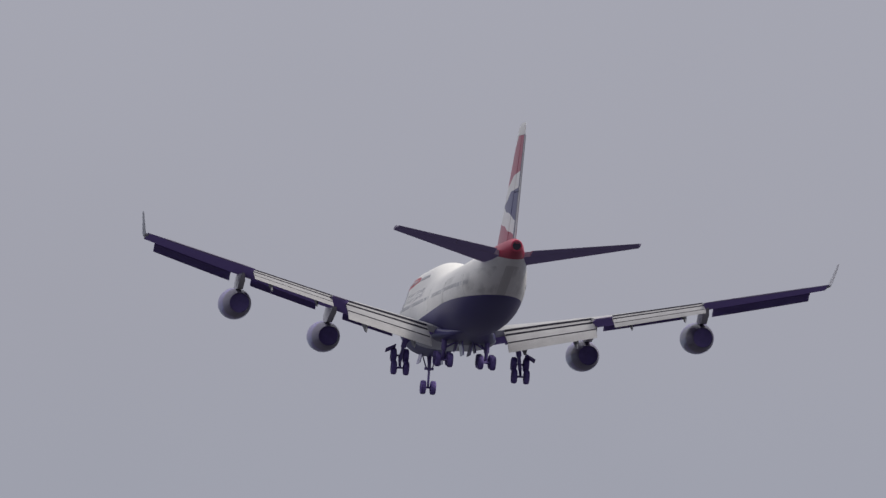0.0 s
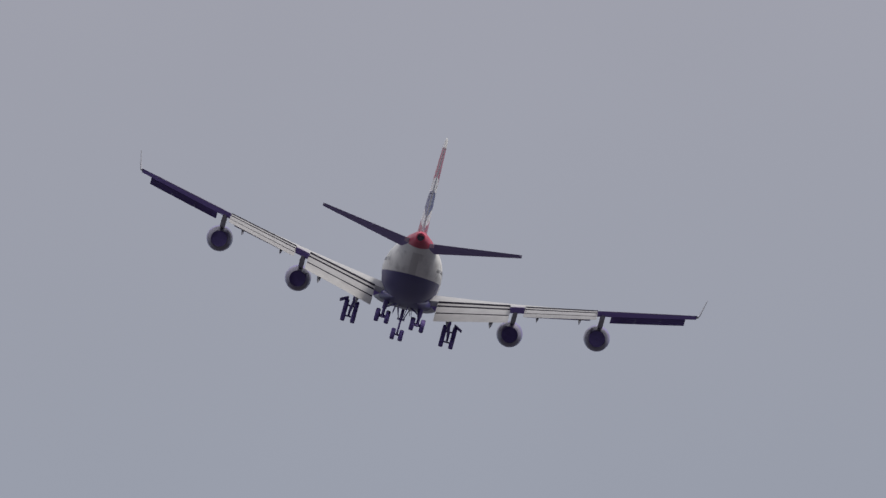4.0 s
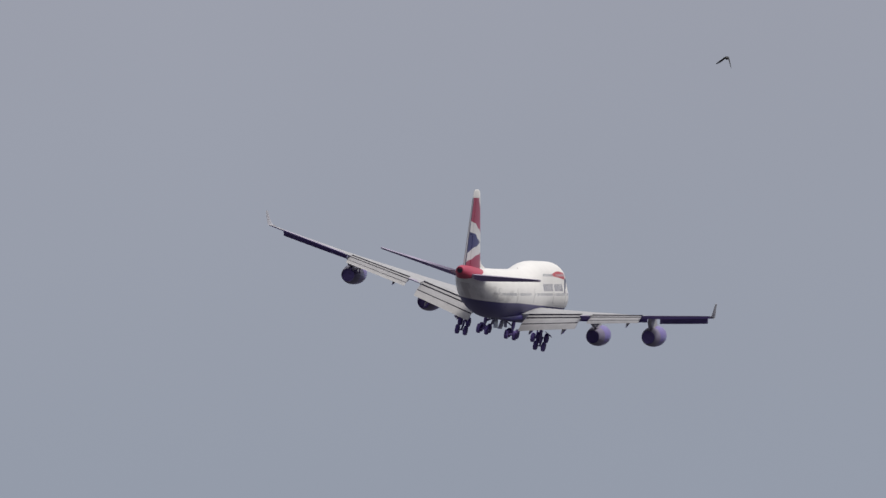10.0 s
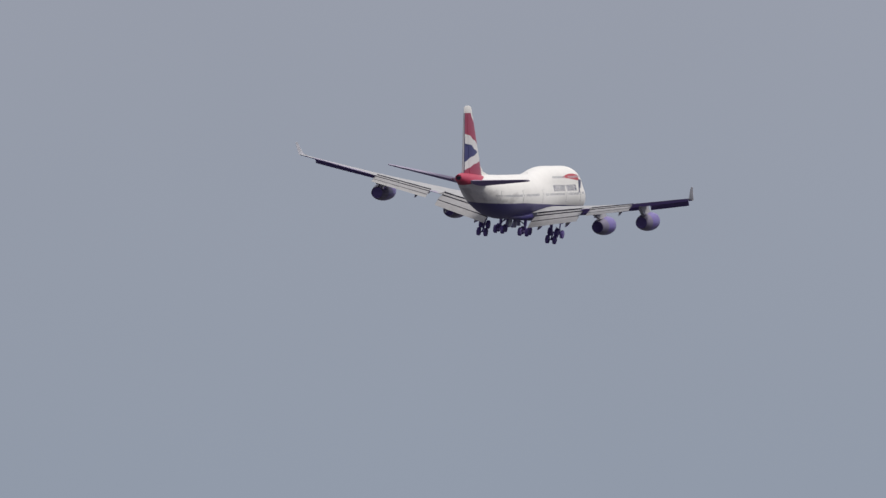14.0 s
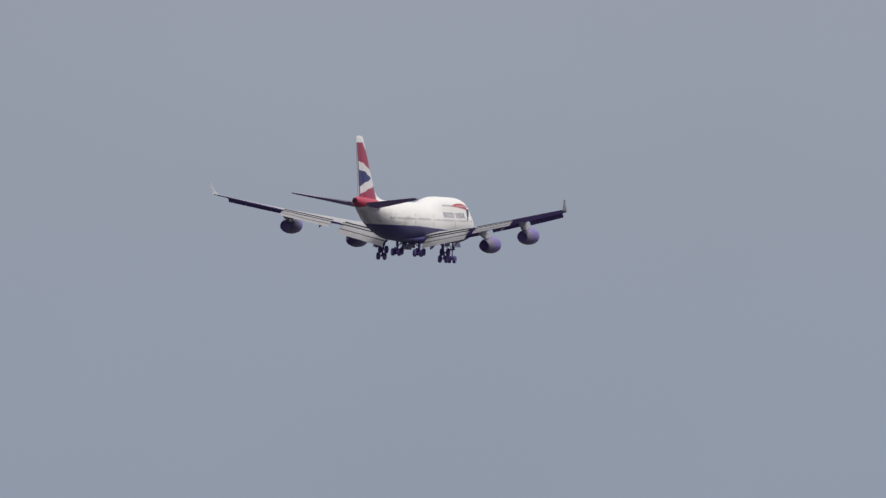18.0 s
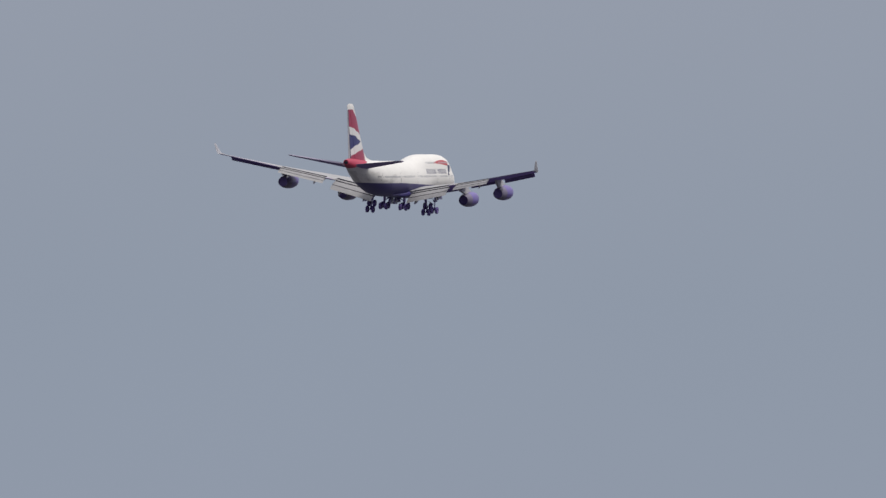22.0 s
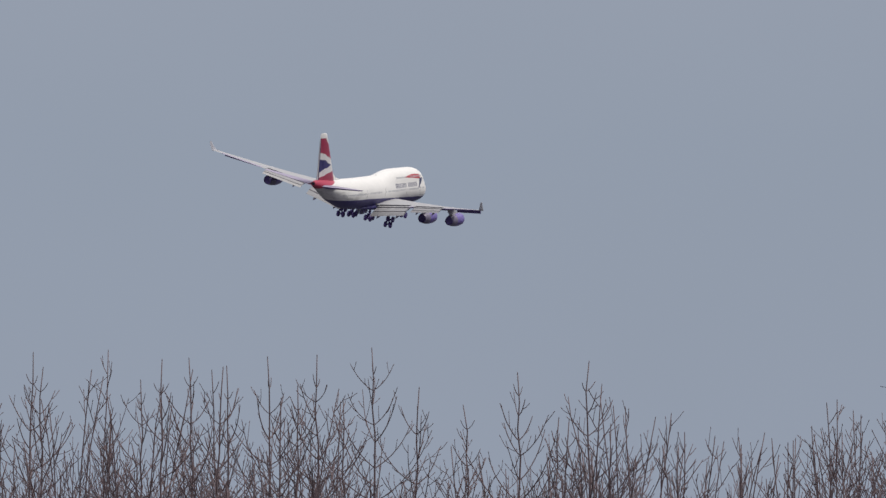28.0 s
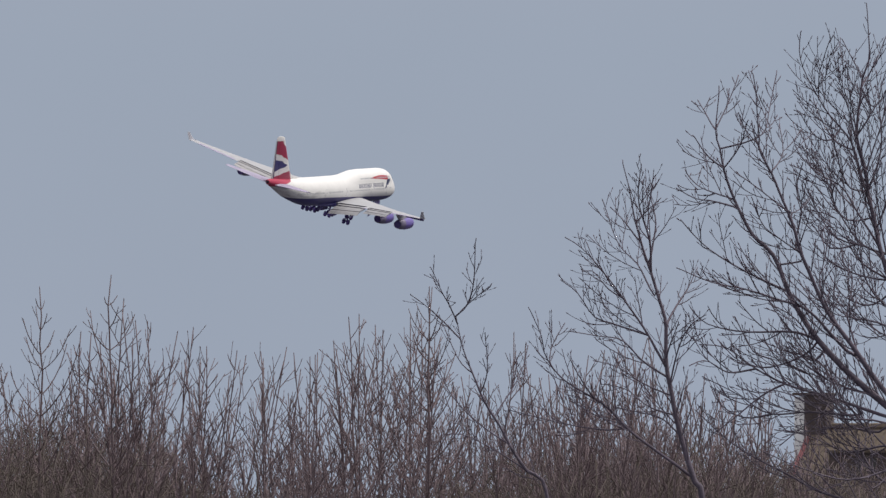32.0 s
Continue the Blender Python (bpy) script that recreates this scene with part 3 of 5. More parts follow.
# landing gear
def wheel(centre, parent, r=0.65, w=0.50):
    bm = bmesh.new()
    prof = [(-0.5, 0.52), (-0.5, 0.80), (-0.44, 0.92), (-0.3, 0.985), (0, 1.0), (0.3, 0.985), (0.44, 0.92), (0.5, 0.80), (0.5, 0.52)]
    lathe(bm, centre, (0, 1, 0), [(a * w, b * r) for a, b in prof], 22)
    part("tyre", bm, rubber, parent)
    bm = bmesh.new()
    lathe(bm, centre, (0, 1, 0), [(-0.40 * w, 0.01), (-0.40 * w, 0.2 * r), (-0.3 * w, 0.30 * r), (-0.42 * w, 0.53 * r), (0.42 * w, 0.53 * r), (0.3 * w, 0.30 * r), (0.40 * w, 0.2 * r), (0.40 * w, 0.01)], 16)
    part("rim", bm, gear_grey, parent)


def truck_gear(name, s, y, z, top, tilt, lean, track, doors):
    """Four wheels on a beam; tilt: degrees by which the beam's front end is raised."""
    side = 1 if y > 0 else -1
    bm = bmesh.new()
    C, T = P(s, y, z), P(s + lean, y - side * top[1], top[0])
    mid = C.lerp(T, 0.42)
    rod(bm, C, mid, 0.17)
    rod(bm, mid, T, 0.25)
    rod(bm, mid, P(s - 1.7, y - side * 0.5, top[0]), 0.08)
    rod(bm, C.lerp(T, 0.5), P(s + lean, y - side * 1.7, top[0]), 0.09)
    rod(bm, C + Vector((0.22, 0, 0.1)), mid + Vector((0.28, 0, 0.1)), 0.05)
    ca, sa = math.cos(radians(tilt)), math.sin(radians(tilt))
    a, b = C + Vector((0.74 * ca, 0, 0.74 * sa)), C - Vector((0.74 * ca, 0, 0.74 * sa))
    rod(bm, a, b, 0.13)
    for q in (a, b):
        rod(bm, q + Vector((0, track / 2, 0)), q - Vector((0, track / 2, 0)), 0.09)
    rod(bm, C + Vector((0.5 * ca, 0.12, 0.5 * sa)), mid, 0.05)
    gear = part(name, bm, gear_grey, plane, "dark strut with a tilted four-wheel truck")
    for q in (a, b):
        for d in (track / 2, -track / 2):
            wheel(q + Vector((0, d, 0)), gear)
    for lo, hi, w, tip in doors:
        bm = bmesh.new()
        loft(bm, [[P(s - w, lo[0], lo[1] - tip), P(s + w, lo[0], lo[1] + tip), P(s + w, hi[0], hi[1] + tip), P(s - w, hi[0], hi[1] - tip)],
                  [P(s - w, lo[0] + 0.07, lo[1] + 0.04 - tip), P(s + w, lo[0] + 0.07, lo[1] + 0.04 + tip), P(s + w, hi[0] + 0.07, hi[1] + 0.04 + tip), P(s - w, hi[0] + 0.07, hi[1] + 0.04 - tip)]])
        part("gear_door", bm, gear_grey, gear, "small tilted gear door")


for side in (1, -1):
    truck_gear("wing_gear", 31.85, side * 5.5, -0.12, (2.9, 0.5), 52, 0.3, 1.12, [((side * 6.80, 0.82), (side * 5.95, 1.25), 0.45, 0.15)])
    truck_gear("body_gear", 34.95, side * 1.95, 0.22, (2.2, 0.0), 8, 0.25, 1.12, [((side * 0.95, 0.95), (side * 0.75, 1.95), 0.9, 0)])

bm = bmesh.new()
N = P(7.65, 0, -0.78)
rod(bm, N, P(7.6, 0, 0.9), 0.11)
rod(bm, P(7.6, 0, 0.8), P(7.5, 0, 2.6), 0.17)
rod(bm, P(7.6, 0, 0.7), P(5.6, 0, 2.4), 0.08)
rod(bm, P(7.6, 0.28, 1.0), P(7.5, 0.75, 2.4), 0.06)
rod(bm, P(7.6, -0.28, 1.0), P(7.5, -0.75, 2.4), 0.06)
rod(bm, N + Vector((0, 0.5, 0)), N - Vector((0, 0.5, 0)), 0.1)
block(bm, (-0.15, -0.42, -0.1), (0.15, 0.42, 0.12), Matrix.Translation(P(7.45, 0, 0.95)))
nose_gear = part("nose_gear", bm, gear_grey, plane, "dark nose strut with twin wheels")
for d in (0.46, -0.46):
    wheel(N + Vector((0, d, 0)), nose_gear)
for d in (1, -1):
    bm = bmesh.new()
    block(bm, (-1.5, -0.03, -1.0), (1.3, 0.03, 0.05), Matrix.Translation(P(7.6, d * 0.85, 2.35)) @ pose(0, 0, 0, d * 12))
    part("gear_door", bm, navy_gloss, nose_gear, "open navy nose gear door")
for d in (1, -1):                                  # open belly doors between the body gears
    bm = bmesh.new()
    block(bm, (-1.6, -0.04, -1.25), (1.0, 0.04, 0.05), Matrix.Translation(P(35.2, d * 0.5, 1.85)) @ pose(0, 0, 0, -d * 10))
    part("belly_door", bm, navy_gloss, plane, "open navy belly gear door")


# hull details: they lie on the curved skin
def on_skin(points, side, proud=0.02):
    """A patch from a grid of (station, height) points, laid over the hull's side."""
    bm = bmesh.new()
    rows = [[bm.verts.new(P(s, side * (hull_y(s, z) + proud), z)) for s, z in r] for r in points]
    for a, b in zip(rows, rows[1:]):
        for i in range(len(a) - 1):
            bm.faces.new((a[i], a[i + 1], b[i + 1], b[i]))
    geom = bmesh.ops.extrude_face_region(bm, geom=bm.faces[:])
    bmesh.ops.translate(bm, verts=[q for q in geom["geom"] if isinstance(q, bmesh.types.BMVert)], vec=(0, -side * 0.06, 0))
    return bm


def pane_mesh():
    bm = bmesh.new()
    loop = [(0.13 * math.copysign(abs(math.cos(a)) ** 0.6, math.cos(a)), 0.19 * math.copysign(abs(math.sin(a)) ** 0.6, math.sin(a))) for a in [k * math.tau / 10 for k in range(10)]]
    loft(bm, [[Vector((x, d, z)) for x, z in loop] for d in (-0.03, 0.012)])
    ob = part("cabin_window", bm, dark_glass, plane)
    return ob


first = pane_mesh()
pane = first.data
DOORS = (8.6, 17.2, 30.6, 41.8, 53.2)
spots = []
for side in (1, -1):
    s = 6.4
    while s < 56:
        if min(abs(s - d) for d in DOORS) > 0.95 and not 31.5 < s < 33.0 and not 26.8 < s < 27.6:
            spots.append((s, 5.95, side))
        s += 0.508
    s = 7.4
    while s < 23.4:
        if abs(s - 15.5) > 0.8:
            spots.append((s, 8.45, side))
        s += 0.508
for k, (s, z, side) in enumerate(spots):
    ob = first if k == 0 else new("cabin_window", pane)
    ob.parent = plane
    y = hull_y(s, z)
    slope = math.atan2(hull_y(s, z + 0.2) - hull_y(s, z - 0.2), 0.4)
    ob.matrix_basis = Matrix.Translation(P(s, side * y, z)) @ Matrix.Rotation(side * -slope, 4, 'X') @ Matrix.Diagonal((1, side, 1, 1))

for side in (1, -1):
    for d in DOORS:
        z0, z1 = 4.75, 6.7
        bm = on_skin([[(d - 0.55 + 1.1 * i / 2, z0 + (z1 - z0) * j / 6) for i in range(3)] for j in range(7)], side, 0.012)
        door = part("cabin_door", bm, seam, plane, "outline of a cabin door")
        bm = on_skin([[(d - 0.50 + 1.0 * i / 2, z0 + 0.05 + (z1 - z0 - 0.1) * j / 6) for i in range(3)] for j in range(7)], side, 0.022)
        part("door_leaf", bm, skin, door)
        bm = on_skin([[(d - 0.13 + 0.26 * i, 5.8 + 0.34 * j) for i in range(2)] for j in range(2)], side, 0.034)
        part("door_window", bm, dark_glass, door)
    for d, z0, z1, w in ((14.5, 3.9, 4.5, 1.3), (46.8, 3.95, 4.6, 1.2)):
        bm = on_skin([[(d - w + 2 * w * i / 4, z0 + (z1 - z0) * j / 3) for i in range(5)] for j in range(4)], side, 0.012)
        part("hold_door", bm, skin, plane)
    # title on the side: plain bars of its size
    x = 11.0
    for k, wide in enumerate((0.78, 0.82, 0.30, 0.72, 0.30, 0.74, 0.80, 0, 0.92, 0.30, 0.80, 0.98, 0.92, 0.82, 0.74)):
        if wide == 0:
            x += 0.75
            continue
        thin = 0.26 if side < 0 else 0.05
        for at in ((0.0, wide - thin) if wide > 0.5 else (0.0,)):
            bm = on_skin([[(x + at + thin * i, 6.38 + 0.92 * j / 4) for i in range(2)] for j in range(5)], side, 0.006)
            part("title_bar", bm, title_grey, plane, "plain slate-blue bar of the title")
        x += wide + 0.2
    # ribbon beside the nose: a red band, then a navy return
    rows = []
    for j in range(4):
        q = j / 3
        rows.append([(17.9 - 9.4 * i / 14, 8.38 + 0.10 * math.sin(i / 14 * 3) - 0.25 * (i / 14) ** 2 + (q - 0.35) * 0.88 * math.sin(min(1, 0.08 + i / 14 * 1.15) * math.pi / 2)) for i in range(15)])
    part("red_ribbon", on_skin(rows, side, 0.008), ribbon_red, plane, "red ribbon band on the nose")
    rows = []
    for j in range(4):
        q = j / 3 - 0.5
        rows.append([(7.8 + 2.0 * (i / 8) ** 1.6 + q * 2.3 * (1 - 0.6 * i / 8), 8.0 - 1.9 * i / 8) for i in range(9)])
    part("navy_ribbon", on_skin(rows, side, 0.010), ribbon_navy, plane, "navy ribbon end on the nose")
    for k in range(3):                              # cockpit windows
        z0, z1 = 7.75, 8.3
        a = 3.35 + 0.55 * k
        bm = on_skin([[(a + 0.46 * i / 2, z0 + 0.10 * k + (z1 - z0) * j / 3) for i in range(3)] for j in range(4)], side, 0.02)
        part("cockpit_window", bm, dark_glass, plane)

for s, h in ((29.8, 0.5), (44.5, 0.35)):
    bm = bmesh.new()
    z = 8.5
    loft(bm, [[P(s, 0.03, z), P(s + 0.35, 0, z), P(s, -0.03, z), P(s - 0.1, 0, z)], [P(s + 0.3, 0.015, z + h), P(s + 0.45, 0, z + h), P(s + 0.3, -0.015, z + h), P(s + 0.22, 0, z + h)]])
    part("blade_aerial", bm, flap_grey, plane)


# ---- ground ----
def ground():
    n = 60
    bm = bmesh.new()
    grid = []
    for i in range(n + 1):
        row = []
        for j in range(n + 1):
            u, w = 2 * i / n - 1, 2 * j / n - 1
            x, y = 4800 * u * abs(u) ** 1.6, 4800 * w * abs(w) ** 1.6
            d = math.hypot(x, y)
            row.append(bm.verts.new((x, y, 0.35 * noise.noise(Vector((x * 0.02, y * 0.02, 0))) * min(1, d / 60))))
        grid.append(row)
    for i in range(n):
        for j in range(n):
            bm.faces.new((grid[i][j], grid[i + 1][j], grid[i + 1][j + 1], grid[i][j + 1]))
    ob = part("ground", bm, dry_grass)
    return tagged(ob, "rough damp winter field, dark and bare, reaching the horizon", "ground", kind="structure")


ground()


# ---- bare trees ----
class Wood:
    """Collects tapered tubes and turns them into one mesh."""

    def __init__(self, sides=4):
        self.v, self.f, self.n = [], [], sides

    def tube(self, pts, radii):
        n, base, a = self.n, len(self.v), None
        for k, (p, r) in enumerate(zip(pts, radii)):
            d = (pts[min(k + 1, len(pts) - 1)] - pts[max(k - 1, 0)]).normalized()
            a = (a - d * a.dot(d)).normalized() if a else d.orthogonal().normalized()      # carried along, without twist
            b = d.cross(a)
            for i in range(n):
                t = i * math.tau / n
                self.v.append(p + a * (r * math.cos(t)) + b * (r * math.sin(t)))
        for k in range(len(pts) - 1):
            for i in range(n):
                j = (i + 1) % n
                self.f.append((base + k * n + i, base + k * n + j, base + (k + 1) * n + j, base + (k + 1) * n + i))
        self.f.append(tuple(base + (len(pts) - 1) * n + i for i in range(n)))

    def bud(self, pts):
        """A swollen bud at a shoot's end."""
        d = (pts[-1] - pts[-2]).normalized()
        self.tube([pts[-1], pts[-1] + d * 0.02, pts[-1] + d * 0.055], [0.006, 0.0105, 0.004])

    def make(self, name, mat, parent, label=""):
        me = bpy.data.meshes.new(name)
        me.from_pydata([tuple(p) for p in self.v], [], self.f)
        me.polygons.foreach_set("use_smooth", [True] * len(me.polygons))
        me.materials.append(mat)
        ob = new(name, me)
        ob.parent = parent
        if label:
            ob["label"] = label
        return ob


def shoot(rng, start, way, length, r0, r1, steps=5, rise=0.35, crook=0.12):
    """A curved shoot: it bends upwards and wanders a little."""
    pts, p, d = [start.copy()], start.copy(), way.normalized()
    for k in range(steps):
        d = (d + Vector((rng.gauss(0, crook), rng.gauss(0, crook), rng.gauss(0, crook * 0.5) + rise / steps))).normalized()
        p = p + d * (length / steps)
        pts.append(p.copy())
    radii = [r0 + (r1 - r0) * k / steps for k in range(steps + 1)]
    return pts, radii


def spurs(rng, wood, pts, radii, gap, length, r, angle=45, rise=0.5, depth=0, buds=False):
    """Side twigs along a shoot, in turn to both sides."""
    total, side = 0.0, rng.random() * math.tau
    next_at = gap * rng.uniform(0.4, 1.0)
    for a, b in zip(pts, pts[1:]):
        seg = (b - a).length
        while next_at < total + seg:
            q = (next_at - total) / seg
            d = (b - a).normalized()
            o = d.orthogonal().normalized()
            o.rotate(Matrix.Rotation(side, 3, d))
            side += math.pi + rng.gauss(0, 0.6)
            ln = length * rng.uniform(0.45, 1.15)
            way = d * math.cos(radians(angle)) + o * math.sin(radians(angle))
            tp, tr = shoot(rng, a.lerp(b, q), way, ln, r, r * 0.7, 4, rise, 0.06)
            wood.tube(tp, tr)
            if buds:
                wood.bud(tp)
            if depth:
                spurs(rng, wood, tp, tr, gap * 0.8, length * 0.45, r * 0.8, angle, rise, depth - 1, buds)
            next_at += gap * rng.uniform(0.6, 1.4)
        total += seg


def sapling(seed, height, reach=1.0, thick=1.0):
    """A young tree: one straight leader, and opposite pairs of side branches that sweep out and turn up."""
    rng = random.Random(seed)
    tree = new("sapling")
    tr = Wood(6)
    pts, n = [], 14
    a, lean = rng.random() * math.tau, rng.uniform(0.0, 0.25)
    for i in range(n + 1):
        q = i / n
        pts.append(Vector((lean * math.cos(a) * q ** 1.5 + rng.gauss(0, 0.02), lean * math.sin(a) * q ** 1.5 + rng.gauss(0, 0.02), height * q)))
    pts[0] = Vector((0, 0, -0.2))
    radii = [0.0100 + (0.005 + 0.0031 * height) * thick * (1 - i / n) ** 0.9 for i in range(n + 1)]
    tr.tube(pts, radii)
    tr.bud(pts)
    tr.make("trunk", bark, tree)
    crown = Wood(4)
    z, turn = height - rng.uniform(0.34, 0.62), rng.random() * math.tau
    first = True
    while z > height * 0.2:
        q = z / height * n
        i = min(int(q), n - 1)
        at = pts[i].lerp(pts[i + 1], q - i)
        left = height - z
        for m in range(2 if rng.random() < 0.85 else 1):
            t = turn + m * math.pi + rng.gauss(0, 0.2)
            out = rng.uniform(56, 74)
            ln = rng.uniform(0.10, 0.26) if first else reach * min(1.9, 0.10 + 0.58 * left) * rng.uniform(0.6, 1.15)
            way = Vector((math.cos(t) * math.sin(radians(out)), math.sin(t) * math.sin(radians(out)), math.cos(radians(out))))
            bp, br = shoot(rng, at, way, ln, min(0.016, 0.0095 + 0.0020 * left), 0.0085, 8, 1.2, 0.035)
            crown.tube(bp, br)
            crown.bud(bp)
            if left > 0.7:
                spurs(rng, crown, bp, br, 0.30, 0.14 + 0.09 * min(left, 3), 0.009, 48, 0.7, depth=1 if left > 2.6 else 0, buds=True)
        first = False
        turn += math.pi / 2 + rng.gauss(0, 0.35)
        z -= rng.uniform(0.28, 0.52) if left < 2 else rng.uniform(0.22, 0.42)
    crown.make("crown", twig_bark, tree)
    return tagged(tree, "slender bare sapling with upswept purple-brown branches", "tree", "saplings of the grove")


def broom(seed, height, stems=4, spread=0.22, leafless=0.32):
    """A young tree of several steep stems from one foot, with long ascending shoots."""
    rng = random.Random(seed)
    tree = new("broom_tree")
    crown = Wood(4)
    for m in range(stems):
        t = m / stems * math.tau + rng.gauss(0, 0.4)
        tilt = spread * rng.uniform(0.2, 1.0) if m else 0.02
        h = height * (1.0 if m == 0 else rng.uniform(0.74, 0.97))
        w = Wood(5)
        sp, sr = shoot(rng, Vector((0.1 * math.cos(t), 0.1 * math.sin(t), -0.15)), Vector((math.cos(t) * tilt, math.sin(t) * tilt, 1)), h + 0.15, 0.025, 0.0098, 10, 0.5 * tilt, 0.04)
        w.tube(sp, sr)
        w.bud(sp)
        w.make("stem", bark, tree)
        at, last, side = 0.0, 0.0, rng.random() * math.tau
        for i in range(2, 10):
            seg = sp[i + 1] - sp[i]
            for q in (0.1, 0.45, 0.8):
                left = (h + 0.15) * (1 - (i + q) / 10)
                if left < 0.3 or rng.random() < 0.3:
                    continue
                d = seg.normalized()
                o = d.orthogonal().normalized()
                o.rotate(Matrix.Rotation(side, 3, d))
                side += math.pi * rng.uniform(0.7, 1.3)
                ln = min(1.5, 0.15 + 0.5 * left) * rng.uniform(0.5, 1.15)
                lean = radians(rng.uniform(24, 46))
                bp, br = shoot(rng, sp[i].lerp(sp[i + 1], q), d * math.cos(lean) + o * math.sin(lean), ln, 0.0115, 0.0082, 6, 0.35, 0.06)
                crown.tube(bp, br)
                crown.bud(bp)
                spurs(rng, crown, bp, br, leafless, 0.34, 0.0088, 38, 0.4, buds=True)
    crown.make("crown", twig_bark, tree)
    return tagged(tree, "bare young tree of steep purple-brown stems and shoots", "tree", "broom-shaped trees of the grove")


def bearing(az, dist, z=0.0):
    a = radians(az)
    return Vector((dist * math.sin(a), dist * math.cos(a), z))


def top_at(el, dist):
    return 1.6 + dist * math.tan(radians(el))


EDGE = 2.35                 # the grove runs on, lower, before the house
rnd = random.Random(5)
planted = iter(range(100, 400))


def plant(az, el, reach=1.0):
    """A sapling that stands out: bearing and height of its tip in degrees, reach of the branches."""
    dist = rnd.uniform(286, 312)
    tree = sapling(next(planted), top_at(el, dist), reach)
    tree.location = bearing(az, dist)


def sweep(az, el, stems=3, spread=0.16):
    """A broom-shaped tree that stands out."""
    dist = rnd.uniform(284, 306)
    tree = broom(next(planted), top_at(el, dist), stems, spread)
    tree.location = bearing(az, dist)


plant(-3.950, 1.120, 1)
plant(-3.750, 1.130, 0.9)
plant(-3.580, 1.100, 1)
plant(-3.548, 0.967, 1)
plant(-3.460, 1.020, 1)
plant(-3.351, 1.168, 1)
plant(-3.310, 1.143, 0.8)
plant(-3.088, 1.073, 1)
plant(-2.937, 1.206, 0.9)
plant(-2.880, 1.151, 1)
plant(-2.520, 1.102, 0.9)
plant(-2.432, 1.179, 1)
plant(-2.296, 1.185, 1)
plant(-2.242, 1.151, 0.8)
plant(-2.182, 1.155, 0.9)
plant(-2.029, 1.189, 1)
plant(-1.990, 1.034, 0.9)
plant(-1.920, 1.081, 1)
plant(-1.844, 1.196, 1)
plant(-1.750, 1.032, 0.8)
plant(-1.626, 1.223, 1.15)
plant(-1.488, 1.075, 1)
plant(-1.259, 1.009, 0.7)
plant(-1.091, 1.130, 1)
plant(-0.962, 0.962, 0.7)
plant(-0.913, 0.956, 0.6)
plant(-0.805, 1.172, 1.1)
plant(0.352, 1.129, 0.9)
plant(0.363, 1.130, 1)
sweep(-3.660, 1.000, 4, 0.3)
sweep(-3.442, 0.945, 4, 0.35)
sweep(-3.300, 1.000, 4, 0.3)
sweep(-3.230, 0.945, 4, 0.35)
sweep(-3.180, 0.980, 4, 0.3)
sweep(-3.018, 1.030, 3, 0.3)
sweep(-2.776, 1.145, 2, 0.15)
sweep(-2.723, 1.121, 2, 0.15)
sweep(-2.651, 1.242, 4, 0.14)
sweep(-2.561, 1.162, 4, 0.16)
sweep(-2.511, 1.098, 2, 0.1)
sweep(-2.235, 1.145, 3, 0.15)
sweep(-1.936, 1.079, 4, 0.2)
sweep(-1.766, 1.030, 3, 0.2)
sweep(-0.791, 1.092, 5, 0.16)
sweep(-0.749, 1.007, 4, 0.16)
sweep(-0.698, 1.066, 4, 0.18)
sweep(-0.639, 0.985, 3, 0.2)
sweep(-0.613, 1.007, 2, 0.1)
sweep(-0.541, 0.858, 3, 0.2)
sweep(-0.473, 0.900, 3, 0.12)
sweep(-0.469, 0.907, 3, 0.15)
sweep(-0.413, 0.879, 2, 0.12)
sweep(-0.410, 0.879, 2, 0.1)
sweep(-0.333, 0.868, 2, 0.15)
sweep(-0.331, 0.865, 2, 0.2)
sweep(-0.265, 0.907, 1, 0.2)
sweep(-0.263, 0.911, 1, 0.25)
sweep(-0.197, 0.826, 2, 0.2)
sweep(-0.162, 0.826, 2, 0.15)
sweep(-0.108, 0.890, 1, 0.15)
sweep(-0.108, 0.886, 1, 0.12)
sweep(-0.077, 0.875, 2, 0.1)
sweep(-0.063, 0.875, 1, 0.15)
sweep(-0.009, 0.879, 2, 0.12)
sweep(-0.006, 0.865, 2, 0.12)
sweep(0.051, 0.932, 1, 0.1)
sweep(0.059, 0.932, 1, 0.15)
sweep(0.093, 1.021, 2, 0.12)
sweep(0.104, 1.028, 2, 0.14)
sweep(0.132, 0.975, 1, 0.12)
sweep(0.164, 0.928, 1, 0.1)
sweep(0.176, 0.932, 2, 0.15)
sweep(0.185, 0.939, 1, 0.1)
sweep(0.218, 0.996, 2, 0.1)
sweep(0.229, 0.992, 2, 0.14)
sweep(0.246, 0.943, 1, 0.1)
sweep(0.284, 1.028, 2, 0.14)
sweep(0.295, 1.024, 1, 0.16)
sweep(0.394, 0.943, 2, 0.15)
sweep(0.408, 0.911, 2, 0.2)
sweep(0.564, 0.858, 3, 0.12)
sweep(0.583, 0.964, 2, 0.1)
sweep(0.649, 0.921, 3, 0.15)
sweep(0.713, 0.858, 3, 0.2)
sweep(0.903, 0.837, 3, 0.2)
sweep(0.967, 0.858, 3, 0.15)
sweep(1.052, 0.858, 4, 0.2)
sweep(1.116, 0.815, 3, 0.2)
sweep(1.179, 0.837, 3, 0.2)
sweep(1.307, 0.805, 3, 0.15)
sweep(1.413, 0.731, 3, 0.2)
sweep(1.519, 0.731, 3, 0.25)
sweep(1.604, 0.688, 3, 0.2)
sweep(1.370, 0.752, 3, 0.2)
sweep(1.466, 0.773, 3, 0.22)
